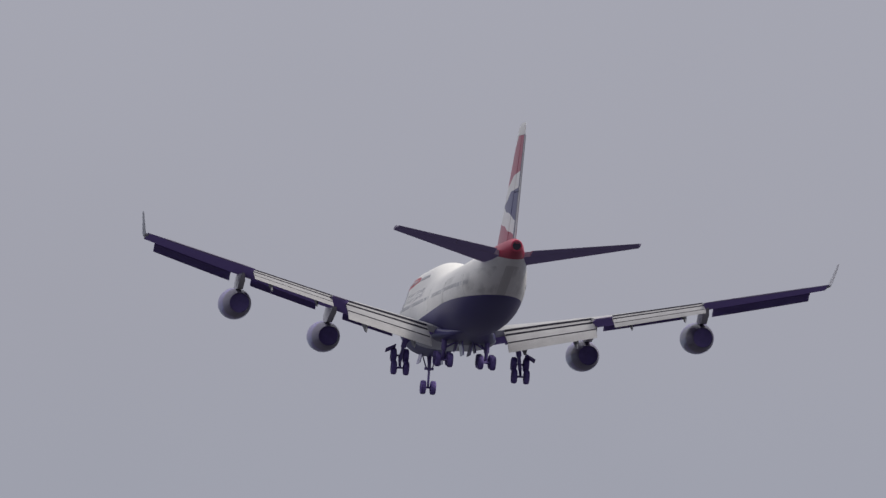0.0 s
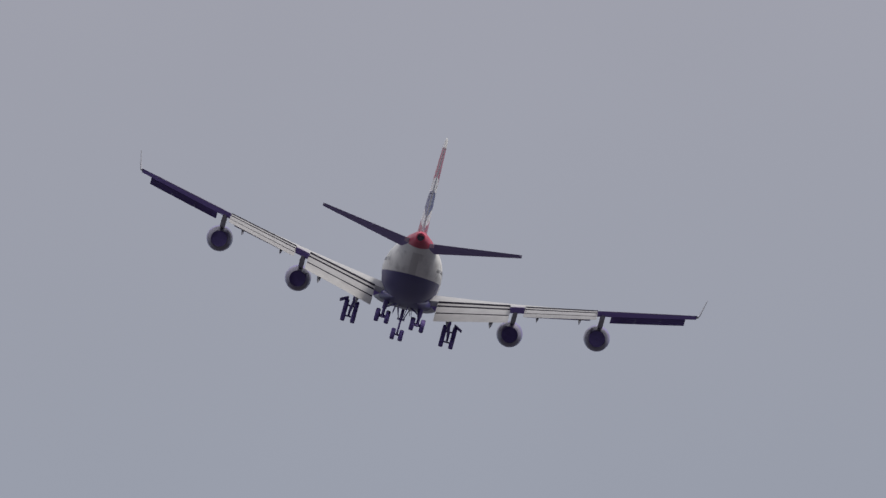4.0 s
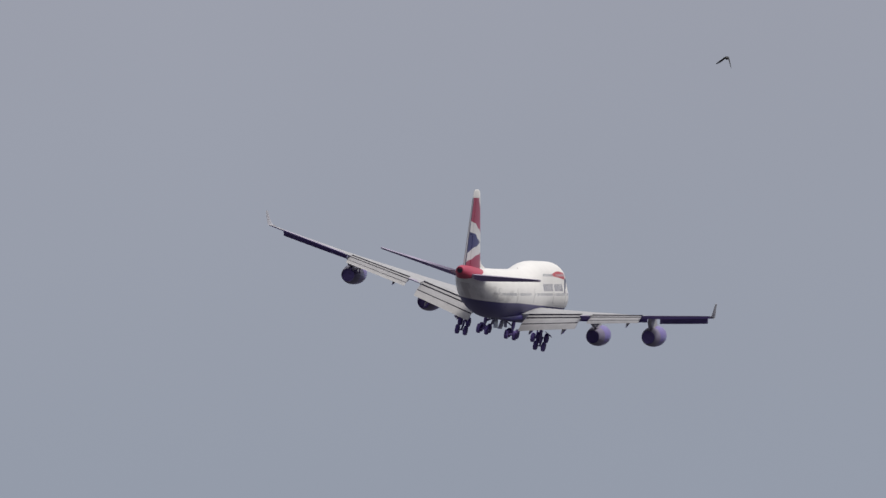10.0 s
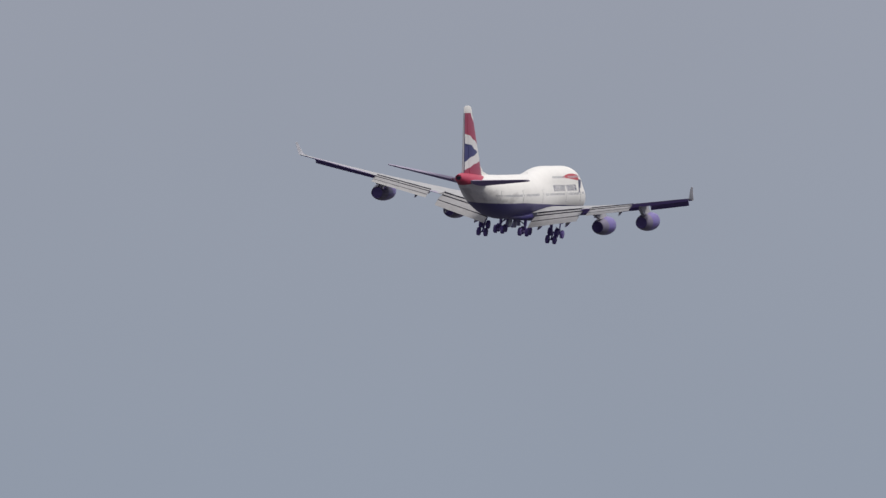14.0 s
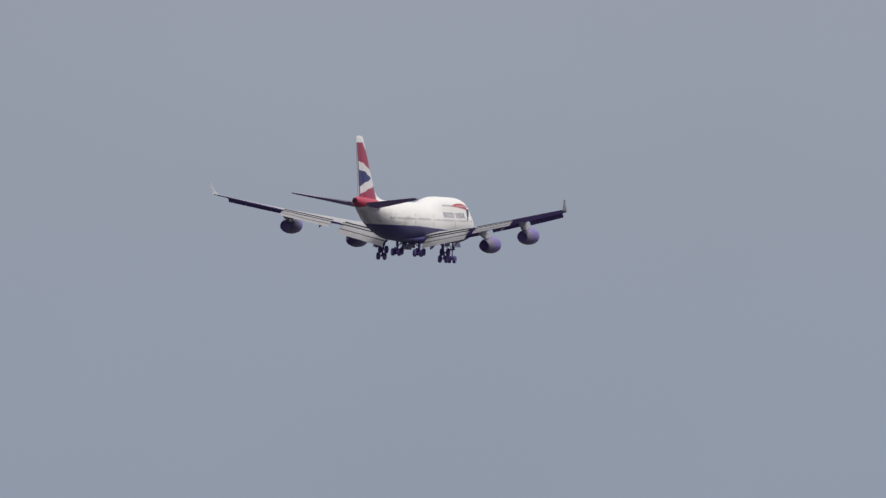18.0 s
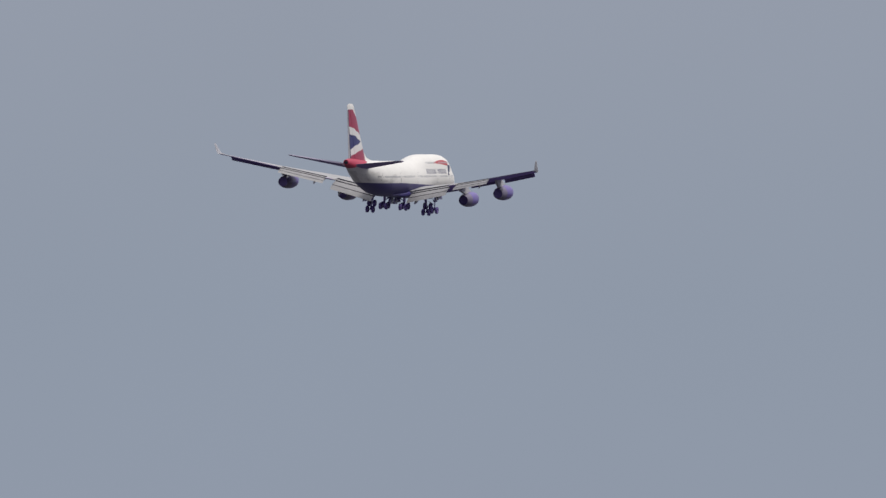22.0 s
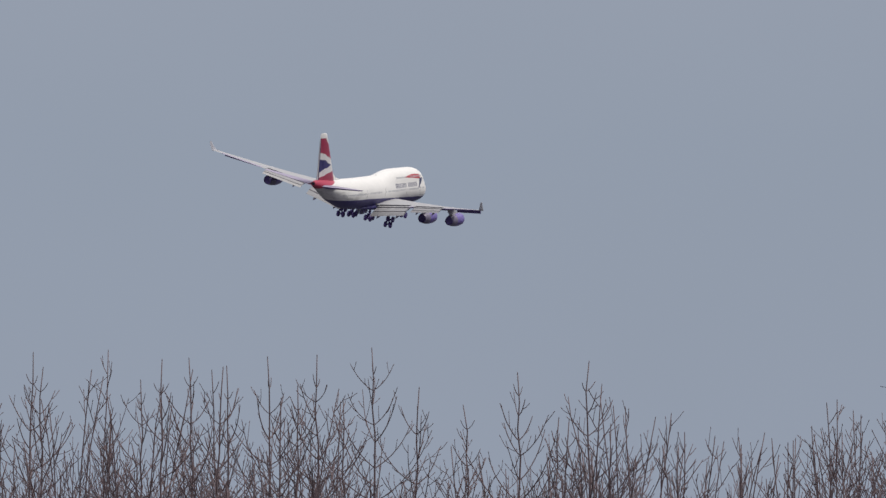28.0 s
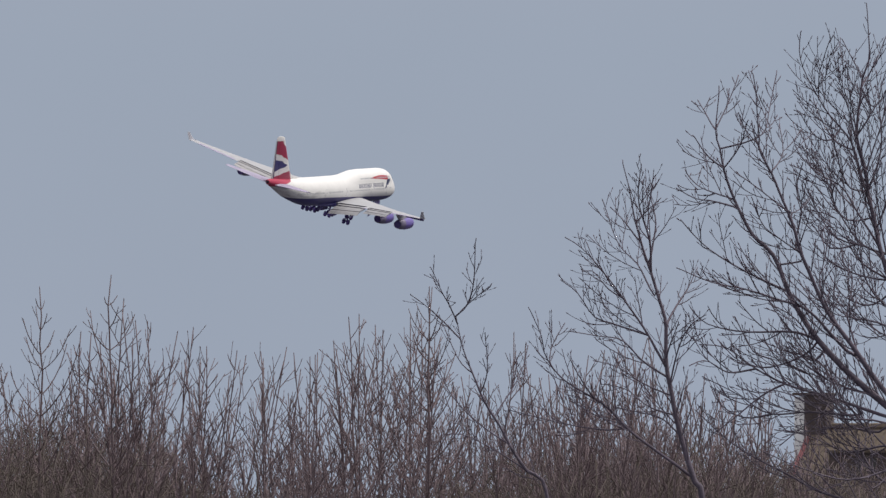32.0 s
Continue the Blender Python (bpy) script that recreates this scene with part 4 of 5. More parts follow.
sweep(1.561, 0.752, 3, 0.25)
sweep(1.657, 0.752, 3, 0.25)
sweep(1.710, 0.688, 3, 0.25)
sweep(1.752, 0.646, 3, 0.25)
sweep(1.826, 0.540, 3, 0.3)
sweep(1.901, 0.497, 3, 0.3)
sweep(1.985, 0.476, 3, 0.3)
sweep(2.060, 0.497, 3, 0.3)
sweep(1.222, 0.773, 3, 0.2)
sweep(1.010, 0.815, 3, 0.2)
sweep(0.861, 0.815, 3, 0.2)
sweep(0.841, 0.906, 3, 0.2)
sweep(0.926, 0.927, 3, 0.2)
sweep(1.011, 0.948, 4, 0.2)
sweep(1.096, 0.927, 4, 0.2)
sweep(1.181, 0.948, 4, 0.2)
sweep(1.223, 0.863, 3, 0.2)
sweep(-1.386, 0.821, 4, 0.3)
sweep(-1.301, 0.863, 4, 0.3)
sweep(-1.216, 0.821, 4, 0.35)
sweep(-1.026, 0.842, 4, 0.3)
sweep(-0.941, 0.831, 4, 0.3)


def brush_top(az):
    """Height of the close brush behind the standing trees, in degrees, along the bearing."""
    return lerp(az, [(-4.6, 0.86), (-2.6, 0.84), (-1.7, 0.80), (-1.35, 0.70), (-0.9, 0.78), (-0.2, 0.72), (0.5, 0.76), (1.05, 0.78), (1.55, 0.68), (1.8, 0.56), (2.4, 0.46)])[0]


# the rest of the grove, further back and lower
kinds = [sapling(300 + i, 6.0, 0.9) for i in range(5)] + [broom(320 + i, 6.0, 4 + i % 3, 0.24) for i in range(9)]
used = set()
for i in range(230):
    az = -4.5 + (EDGE + 4.5) * ((i * 0.61803) % 1.0)
    if -0.5 < az < 0.75 and i % 5 < 3:              # the middle of the grove is thinner
        continue
    dist = 296 + 110 * ((i * 0.41421) % 1.0)
    el = brush_top(az) * rnd.uniform(0.72, 1.04)
    src = kinds[(i * 5) % len(kinds)]
    place = Matrix.Translation(bearing(az, dist, 0)) @ Matrix.Rotation(rnd.random() * math.tau, 4, 'Z')
    if src.name not in used:
        used.add(src.name)
        src.matrix_basis = place
        ob = src
    else:
        ob = copy_thing(src, place)
    ob.scale = (1, 1, top_at(el, dist) / 6.0)


# low brambles between the stems
def thicket():
    rng = random.Random(77)
    w = Wood(3)
    for i in range(19000):
        az, dist = rng.uniform(-4.5, EDGE), rng.uniform(280, 345)
        patch = noise.noise(Vector((az * 5.0, dist * 0.03, 0)))
        top = lerp(az, [(-4.5, 0.60), (-1.7, 0.60), (-1.4, 0.70), (-0.9, 0.70), (-0.6, 0.46), (0.5, 0.41), (0.8, 0.56), (1.2, 0.64), (1.6, 0.56), (2.4, 0.46)])[0]
        h = max(0.8, top_at(top * (rng.uniform(0.5, 1.0) + 0.15 * patch), dist))
        lean = Vector((rng.gauss(0, 0.6), rng.gauss(0, 0.4), 1))
        pts, radii = shoot(rng, bearing(az, dist), lean, h, 0.017, 0.009, 5, 0.02, 0.24)
        w.tube(pts, radii)
        if rng.random() < 0.6:
            spurs(rng, w, pts[1:], radii[1:], 0.5, 0.7, 0.009, 58, 0.1)
    ob = w.make("bramble_thicket", bramble_brown, None)
    return tagged(ob, "tangle of dry brown bramble stems under the saplings", "thicket", kind="stuff")


thicket()


# the larger trees at the edge of the grove
class BigTree:
    """A tree of long limbs, each given by its radius at the start and a few bends (bearing, elevation) outwards."""

    def __init__(self, seed, dist, base_az, name, label, twig):
        self.rng, self.dist, self.twig, self.label = random.Random(seed), dist, twig, label
        self.tree = new(name)
        self.tree.location = bearing(base_az, dist)
        self.crown = Wood(4)
        self.count, self.wood_pts = 0, []

    def limb(self, r, *bends):
        rng, twig, crown, dist = self.rng, self.twig, self.crown, self.dist
        ctrl = []
        depth = rng.uniform(-1.2, 1.2) if self.count else 0.0
        for i, (az, el) in enumerate(bends):
            ctrl.append(bearing(az, dist + depth * i / max(1, len(bends) - 1), top_at(el, dist) if el > -5 else -0.2) - self.tree.location)
        if self.count:                                    # a limb springs from the nearest wood
            root = min(self.wood_pts, key=lambda p: (p - ctrl[0]).length)
            if (root - ctrl[0]).length > 0.08:
                ctrl.insert(0, root)
            else:
                ctrl[0] = root
        fine = []
        for i in range(len(ctrl) - 1):
            p0, p1, p2, p3 = ctrl[max(0, i - 1)], ctrl[i], ctrl[i + 1], ctrl[min(len(ctrl) - 1, i + 2)]
            for j in range(12):
                t = j / 12
                fine.append(0.5 * ((2 * p1) + (p2 - p0) * t + (2 * p0 - 5 * p1 + 4 * p2 - p3) * t * t + (3 * p1 - p0 - 3 * p2 + p3) * t ** 3))
        fine.append(ctrl[-1])
        pts, walked, seed = [fine[0]], 0.0, rng.uniform(0, 90)
        for p, q in zip(fine, fine[1:]):                  # even steps, with a slow wander
            walked += (q - p).length
            if walked > 0.13:
                walked = 0.0
                wander = min(0.05, 0.4 * r + 0.012)
                pts.append(q + Vector((noise.noise(Vector((q.z * 1.6, seed, 0))), noise.noise(Vector((q.z * 1.6, seed, 7))), 0)) * wander)
        pts.append(ctrl[-1])
        n = len(pts)
        radii = [max(0.0080, 0.43 * r * (1 - i / n) ** 0.8) for i in range(n)]
        self.wood_pts += pts[1:-1]
        w = Wood(6)
        w.tube(pts, radii)
        w.make("limb" if self.count else "trunk", bark_dark, self.tree)
        skip = n // 4 if self.count else n // 3
        self.count += 1
        long = sum((q - p).length for p, q in zip(pts, pts[1:]))
        part_ = min(1.0, 0.12 + long / 2.6)                 # short limbs carry short boughs
        # boughs, and twigs on them
        at, last, side = 0.0, 0.0, rng.random() * math.tau
        for i in range(skip, n - 1):
            at += (pts[i + 1] - pts[i]).length
            if at - last > 0.128 * rng.uniform(0.5, 1.5):
                last = at
                d = (pts[i + 1] - pts[i]).normalized()
                o = d.orthogonal().normalized()
                o.rotate(Matrix.Rotation(side, 3, d))
                side += math.pi + rng.gauss(0, 0.7)
                ln = rng.uniform(0.35, 1.3) * min(1.35, 2.3 * (1 - i / n) ** 1.35) * twig * part_
                if ln < 0.05:
                    continue
                bp, br = shoot(rng, pts[i], d * 0.8 + o * 0.6, ln, min(0.0135, radii[i] * 0.75), 0.0075, 7, 0.55, 0.035)
                crown.tube(bp, br)
                crown.bud(bp)
                spurs(rng, crown, bp, br, 0.17, 0.42 * twig, 0.0066, 36, 0.4, depth=1 if ln > 0.75 else 0, buds=True)
        spurs(rng, crown, pts[skip:-3], radii[skip:-3], 0.24, 0.32 * twig * part_, 0.0068, 38, 0.4, buds=True)

    def finish(self):
        self.crown.make("crown", bark_dark, self.tree)
        return tagged(self.tree, self.label, "tree")


leaning_tree = BigTree(11, 262, 0.93, "leaning_tree", "bare tree with a leaning forked trunk and crooked twigs", 0.46)
leaning_tree.limb(0.105, (0.93, -9), (0.812, 0.344), (0.736, 0.448), (0.615, 0.648), (0.539, 0.801), (0.486, 0.951), (0.471, 1.028))
leaning_tree.limb(0.0396, (0.471, 1.017), (0.515, 1.066), (0.539, 1.151), (0.549, 1.316))
leaning_tree.limb(0.028, (0.522, 1.074), (0.564, 1.108), (0.606, 1.140))
leaning_tree.limb(0.036, (0.477, 0.998), (0.449, 1.070), (0.424, 1.112), (0.375, 1.208))
leaning_tree.limb(0.036, (0.490, 0.943), (0.424, 1.011), (0.356, 1.070), (0.303, 1.106))
leaning_tree.limb(0.0288, (0.539, 0.801), (0.490, 0.858), (0.447, 0.943), (0.424, 0.996))
leaning_tree.limb(0.0288, (0.564, 0.741), (0.589, 0.815), (0.583, 0.964))
leaning_tree.limb(0.0324, (0.615, 0.648), (0.681, 0.752), (0.723, 0.837), (0.744, 0.921))
leaning_tree.limb(0.036, (0.670, 0.561), (0.564, 0.624), (0.458, 0.731), (0.394, 0.858))
leaning_tree.limb(0.036, (0.736, 0.448), (0.628, 0.518), (0.500, 0.582), (0.424, 0.582))
leaning_tree.finish()
forked_tree = BigTree(12, 250, 1.40, "forked_tree", "bare forked tree with ascending crooked limbs", 0.72)
forked_tree.limb(0.155, (1.42, -9), (1.402, 0.306), (1.370, 0.404), (1.315, 0.586), (1.279, 0.739), (1.260, 0.830), (1.256, 0.998), (1.232, 1.104), (1.203, 1.212), (1.154, 1.367), (1.133, 1.473), (1.099, 1.615))
forked_tree.limb(0.0504, (1.209, 1.197), (1.200, 1.303), (1.162, 1.431), (1.158, 1.515), (1.169, 1.596))
forked_tree.limb(0.0432, (1.203, 1.240), (1.222, 1.367), (1.205, 1.473), (1.217, 1.556))
forked_tree.limb(0.054, (1.256, 0.998), (1.300, 1.066), (1.338, 1.134), (1.381, 1.218))
forked_tree.limb(0.054, (1.260, 0.845), (1.186, 0.968), (1.094, 1.104), (1.012, 1.212), (0.942, 1.288), (0.882, 1.325))
forked_tree.limb(0.0432, (1.186, 0.968), (1.065, 0.998), (0.988, 1.028), (0.927, 1.119), (0.865, 1.165))
forked_tree.limb(0.0432, (1.262, 0.801), (1.171, 0.860), (1.094, 0.936), (1.003, 0.951), (0.897, 0.968))
forked_tree.limb(0.072, (1.360, 0.423), (1.309, 0.463), (1.141, 0.586), (1.035, 0.692), (0.882, 0.784), (0.812, 0.875), (0.791, 0.951), (0.744, 1.059))
forked_tree.limb(0.0324, (0.823, 0.858), (0.836, 0.921), (0.882, 1.006))
forked_tree.limb(0.0432, (1.116, 0.607), (1.035, 0.601), (0.882, 0.624), (0.668, 0.677))
forked_tree.limb(0.0396, (1.222, 1.104), (1.158, 1.218), (1.084, 1.303), (1.022, 1.473))
forked_tree.limb(0.036, (1.169, 1.303), (1.105, 1.388), (1.052, 1.441))
forked_tree.limb(0.036, (1.279, 0.739), (1.179, 0.773), (1.073, 0.837), (0.988, 0.858))
forked_tree.limb(0.036, (1.279, 0.752), (1.307, 0.900), (1.353, 0.985), (1.413, 1.028))
forked_tree.limb(0.036, (1.260, 0.858), (1.285, 0.943), (1.307, 1.006))
forked_tree.limb(0.036, (1.296, 0.646), (1.200, 0.688), (1.116, 0.752), (1.031, 0.773))
forked_tree.limb(0.0324, (1.094, 1.104), (1.041, 1.134), (0.988, 1.197), (0.946, 1.197))
forked_tree.limb(0.0324, (1.158, 1.378), (1.200, 1.431), (1.243, 1.473))
forked_tree.limb(0.036, (1.315, 0.586), (1.243, 0.646), (1.158, 0.667), (1.073, 0.688))
forked_tree.finish()
spreading_tree = BigTree(13, 225, 2.44, "spreading_tree", "large bare tree with long arching limbs and fine twigs", 0.72)
spreading_tree.limb(0.175, (2.44, -9), (2.410, 0.391), (2.282, 0.518), (2.155, 0.635), (2.087, 0.692), (1.949, 0.815), (1.843, 0.936), (1.767, 1.045), (1.712, 1.136), (1.659, 1.257), (1.604, 1.314), (1.580, 1.346), (1.521, 1.465), (1.487, 1.583), (1.461, 1.662), (1.440, 1.728), (1.461, 1.893))
spreading_tree.limb(0.105, (2.240, 0.540), (2.087, 0.739), (1.979, 0.892), (1.888, 1.013), (1.826, 1.119), (1.782, 1.242), (1.752, 1.325), (1.712, 1.424), (1.659, 1.556), (1.618, 1.649), (1.618, 1.715), (1.580, 1.940))
spreading_tree.limb(0.0288, (1.440, 1.728), (1.413, 1.791), (1.381, 1.846))
spreading_tree.limb(0.0288, (1.447, 1.738), (1.497, 1.834), (1.534, 1.940))
spreading_tree.limb(0.0324, (1.618, 1.706), (1.650, 1.812), (1.678, 1.959))
spreading_tree.limb(0.036, (1.659, 1.556), (1.614, 1.660), (1.561, 1.728), (1.536, 1.791))
spreading_tree.limb(0.036, (1.536, 1.441), (1.434, 1.462), (1.370, 1.473), (1.300, 1.515))
spreading_tree.limb(0.0324, (1.487, 1.583), (1.413, 1.632), (1.362, 1.704))
spreading_tree.limb(0.0324, (1.491, 1.579), (1.540, 1.664), (1.572, 1.759))
spreading_tree.limb(0.0324, (1.521, 1.465), (1.391, 1.515), (1.338, 1.575))
spreading_tree.limb(0.036, (1.712, 1.424), (1.582, 1.526), (1.519, 1.569))
spreading_tree.limb(0.0324, (1.659, 1.556), (1.699, 1.643), (1.688, 1.759))
spreading_tree.limb(0.0648, (1.949, 0.890), (1.797, 1.045), (1.674, 1.089), (1.553, 1.127), (1.430, 1.151), (1.300, 1.204))
spreading_tree.limb(0.0432, (1.712, 1.123), (1.553, 1.197), (1.413, 1.282), (1.317, 1.384))
spreading_tree.limb(0.0504, (1.831, 0.943), (1.735, 0.968), (1.553, 0.968), (1.415, 0.998), (1.353, 1.059))
spreading_tree.limb(0.0648, (2.102, 0.646), (1.873, 0.724), (1.720, 0.769), (1.599, 0.830), (1.491, 0.907), (1.385, 0.921))
spreading_tree.limb(0.0504, (1.985, 0.656), (1.797, 0.667), (1.644, 0.663), (1.523, 0.739), (1.400, 0.801))
spreading_tree.limb(0.0648, (2.155, 0.306), (1.873, 0.357), (1.720, 0.434), (1.523, 0.540), (1.370, 0.677))
spreading_tree.limb(0.0576, (2.282, 0.370), (2.070, 0.412), (1.968, 0.582), (1.879, 0.731), (1.816, 0.858), (1.731, 0.921))
spreading_tree.limb(0.0432, (1.816, 0.858), (1.784, 0.964), (1.731, 1.028), (1.646, 1.070))
spreading_tree.limb(0.036, (1.782, 1.242), (1.710, 1.303), (1.625, 1.367), (1.582, 1.473))
spreading_tree.limb(0.036, (1.752, 1.325), (1.773, 1.431), (1.752, 1.515), (1.773, 1.600))
spreading_tree.limb(0.036, (1.888, 1.013), (1.837, 1.155), (1.858, 1.261), (1.837, 1.367))
spreading_tree.limb(0.036, (1.979, 0.892), (1.943, 1.028), (1.964, 1.155), (1.922, 1.282))
spreading_tree.limb(0.036, (1.720, 0.769), (1.667, 0.858), (1.582, 0.900), (1.519, 1.028))
spreading_tree.limb(0.036, (1.644, 0.663), (1.561, 0.646), (1.476, 0.688), (1.434, 0.752))
spreading_tree.limb(0.0432, (2.070, 0.593), (1.943, 0.624), (1.816, 0.752), (1.731, 0.837), (1.667, 0.943))
spreading_tree.limb(0.0396, (1.901, 0.752), (1.837, 0.858), (1.710, 0.900), (1.604, 0.943))
spreading_tree.limb(0.036, (1.797, 1.045), (1.731, 1.112), (1.646, 1.155), (1.561, 1.261))
spreading_tree.limb(0.045, (2.155, 0.635), (2.028, 0.731), (1.901, 0.773), (1.773, 0.858), (1.688, 0.964))
spreading_tree.limb(0.045, (2.208, 0.582), (2.049, 0.635), (1.901, 0.646), (1.731, 0.731), (1.625, 0.752))
spreading_tree.limb(0.05, (2.240, 0.540), (2.070, 0.540), (1.943, 0.518), (1.794, 0.582), (1.667, 0.603))
spreading_tree.limb(0.05, (2.272, 0.518), (2.113, 0.455), (1.943, 0.412), (1.773, 0.455), (1.625, 0.518))
spreading_tree.limb(0.04, (1.949, 0.815), (1.901, 0.688), (1.794, 0.624), (1.688, 0.540))
spreading_tree.limb(0.04, (1.843, 0.936), (1.773, 0.879), (1.646, 0.837), (1.540, 0.858), (1.455, 0.943))
spreading_tree.limb(0.04, (2.070, 0.709), (2.007, 0.837), (1.943, 0.900), (1.879, 0.964))
spreading_tree.limb(0.04, (1.720, 0.769), (1.625, 0.731), (1.519, 0.646), (1.434, 0.582))
spreading_tree.limb(0.04, (1.599, 0.830), (1.497, 0.815), (1.413, 0.858), (1.349, 0.837))
spreading_tree.limb(0.04, (1.873, 0.724), (1.794, 0.815), (1.688, 0.858), (1.625, 0.964))
spreading_tree.limb(0.04, (2.028, 0.582), (1.943, 0.688), (1.837, 0.731), (1.773, 0.794))
spreading_tree.limb(0.04, (2.113, 0.518), (2.028, 0.603), (1.964, 0.731), (1.943, 0.858))
spreading_tree.finish()
close_twigged_tree = BigTree(14, 245, 2.30, "close_twigged_tree", "tall bare tree with a close crown of fine twigs", 0.8)
close_twigged_tree.limb(0.15, (2.33, -9), (2.325, 0.518), (2.198, 0.943), (2.087, 1.197), (2.049, 1.367), (2.015, 1.556), (1.975, 1.689), (2.000, 1.899), (2.028, 2.006), (2.007, 2.203))
close_twigged_tree.limb(0.0504, (2.049, 1.367), (1.968, 1.649), (1.922, 1.728), (1.856, 1.806), (1.797, 1.912), (1.765, 2.006), (1.771, 2.097))
close_twigged_tree.limb(0.0288, (1.837, 1.834), (1.837, 1.912), (1.843, 1.953), (1.881, 2.065))
close_twigged_tree.limb(0.036, (1.975, 1.685), (1.956, 1.781), (1.915, 1.912), (1.909, 2.012))
close_twigged_tree.limb(0.0288, (2.007, 1.919), (1.968, 1.978), (1.922, 2.071))
close_twigged_tree.limb(0.0432, (2.087, 1.261), (1.988, 1.305), (1.909, 1.424), (1.856, 1.556), (1.803, 1.649), (1.750, 1.755))
close_twigged_tree.limb(0.0324, (1.879, 1.515), (1.816, 1.556), (1.773, 1.579), (1.724, 1.600))
close_twigged_tree.limb(0.0432, (2.102, 1.218), (2.028, 1.282), (1.901, 1.325), (1.816, 1.452), (1.773, 1.537))
close_twigged_tree.limb(0.0432, (2.113, 1.155), (2.007, 1.176), (1.901, 1.218), (1.816, 1.303))
close_twigged_tree.limb(0.0432, (2.123, 1.112), (2.028, 1.070), (1.922, 1.112), (1.858, 1.218))
close_twigged_tree.limb(0.036, (2.000, 1.876), (2.038, 1.961), (2.091, 2.088))
close_twigged_tree.limb(0.036, (2.015, 1.556), (2.070, 1.749), (2.091, 1.897))
close_twigged_tree.limb(0.036, (2.028, 1.494), (1.943, 1.515), (1.901, 1.643), (1.879, 1.749))
close_twigged_tree.limb(0.036, (2.038, 1.409), (1.943, 1.388), (1.879, 1.473), (1.837, 1.600))
close_twigged_tree.limb(0.036, (2.070, 1.303), (2.007, 1.473), (1.985, 1.579), (1.943, 1.728))
close_twigged_tree.limb(0.0432, (2.155, 0.943), (2.070, 0.964), (1.985, 1.049), (1.943, 1.155))
close_twigged_tree.limb(0.036, (1.985, 1.706), (2.028, 1.791), (2.017, 1.897), (2.049, 1.982))
close_twigged_tree.limb(0.0432, (2.176, 0.858), (2.091, 0.943), (2.049, 1.112), (2.028, 1.240))
close_twigged_tree.limb(0.04, (1.968, 1.649), (1.901, 1.685), (1.848, 1.759), (1.816, 1.855))
close_twigged_tree.limb(0.04, (2.015, 1.556), (1.964, 1.791), (1.943, 1.897), (1.947, 1.982))
close_twigged_tree.limb(0.04, (2.028, 1.494), (2.070, 1.664), (2.060, 1.834), (2.091, 1.961))
close_twigged_tree.limb(0.045, (2.070, 1.282), (1.985, 1.409), (1.922, 1.515), (1.816, 1.579), (1.784, 1.685))
close_twigged_tree.limb(0.045, (2.102, 1.155), (1.985, 1.240), (1.922, 1.367), (1.879, 1.409), (1.794, 1.431))
close_twigged_tree.limb(0.045, (2.134, 1.028), (2.028, 1.134), (1.985, 1.282), (1.964, 1.388))
close_twigged_tree.limb(0.04, (2.087, 1.218), (2.070, 1.367), (2.049, 1.515), (2.070, 1.600))
close_twigged_tree.limb(0.045, (2.155, 0.964), (2.049, 1.006), (1.943, 1.028), (1.858, 1.112), (1.816, 1.197))
close_twigged_tree.limb(0.04, (2.049, 1.367), (2.113, 1.515), (2.102, 1.664))
close_twigged_tree.limb(0.04, (1.996, 1.876), (2.038, 1.812), (2.081, 1.855))
close_twigged_tree.limb(0.04, (1.922, 1.728), (1.879, 1.685), (1.816, 1.706), (1.763, 1.791))
close_twigged_tree.limb(0.04, (1.985, 1.305), (1.879, 1.282), (1.816, 1.367), (1.773, 1.388))
close_twigged_tree.finish()


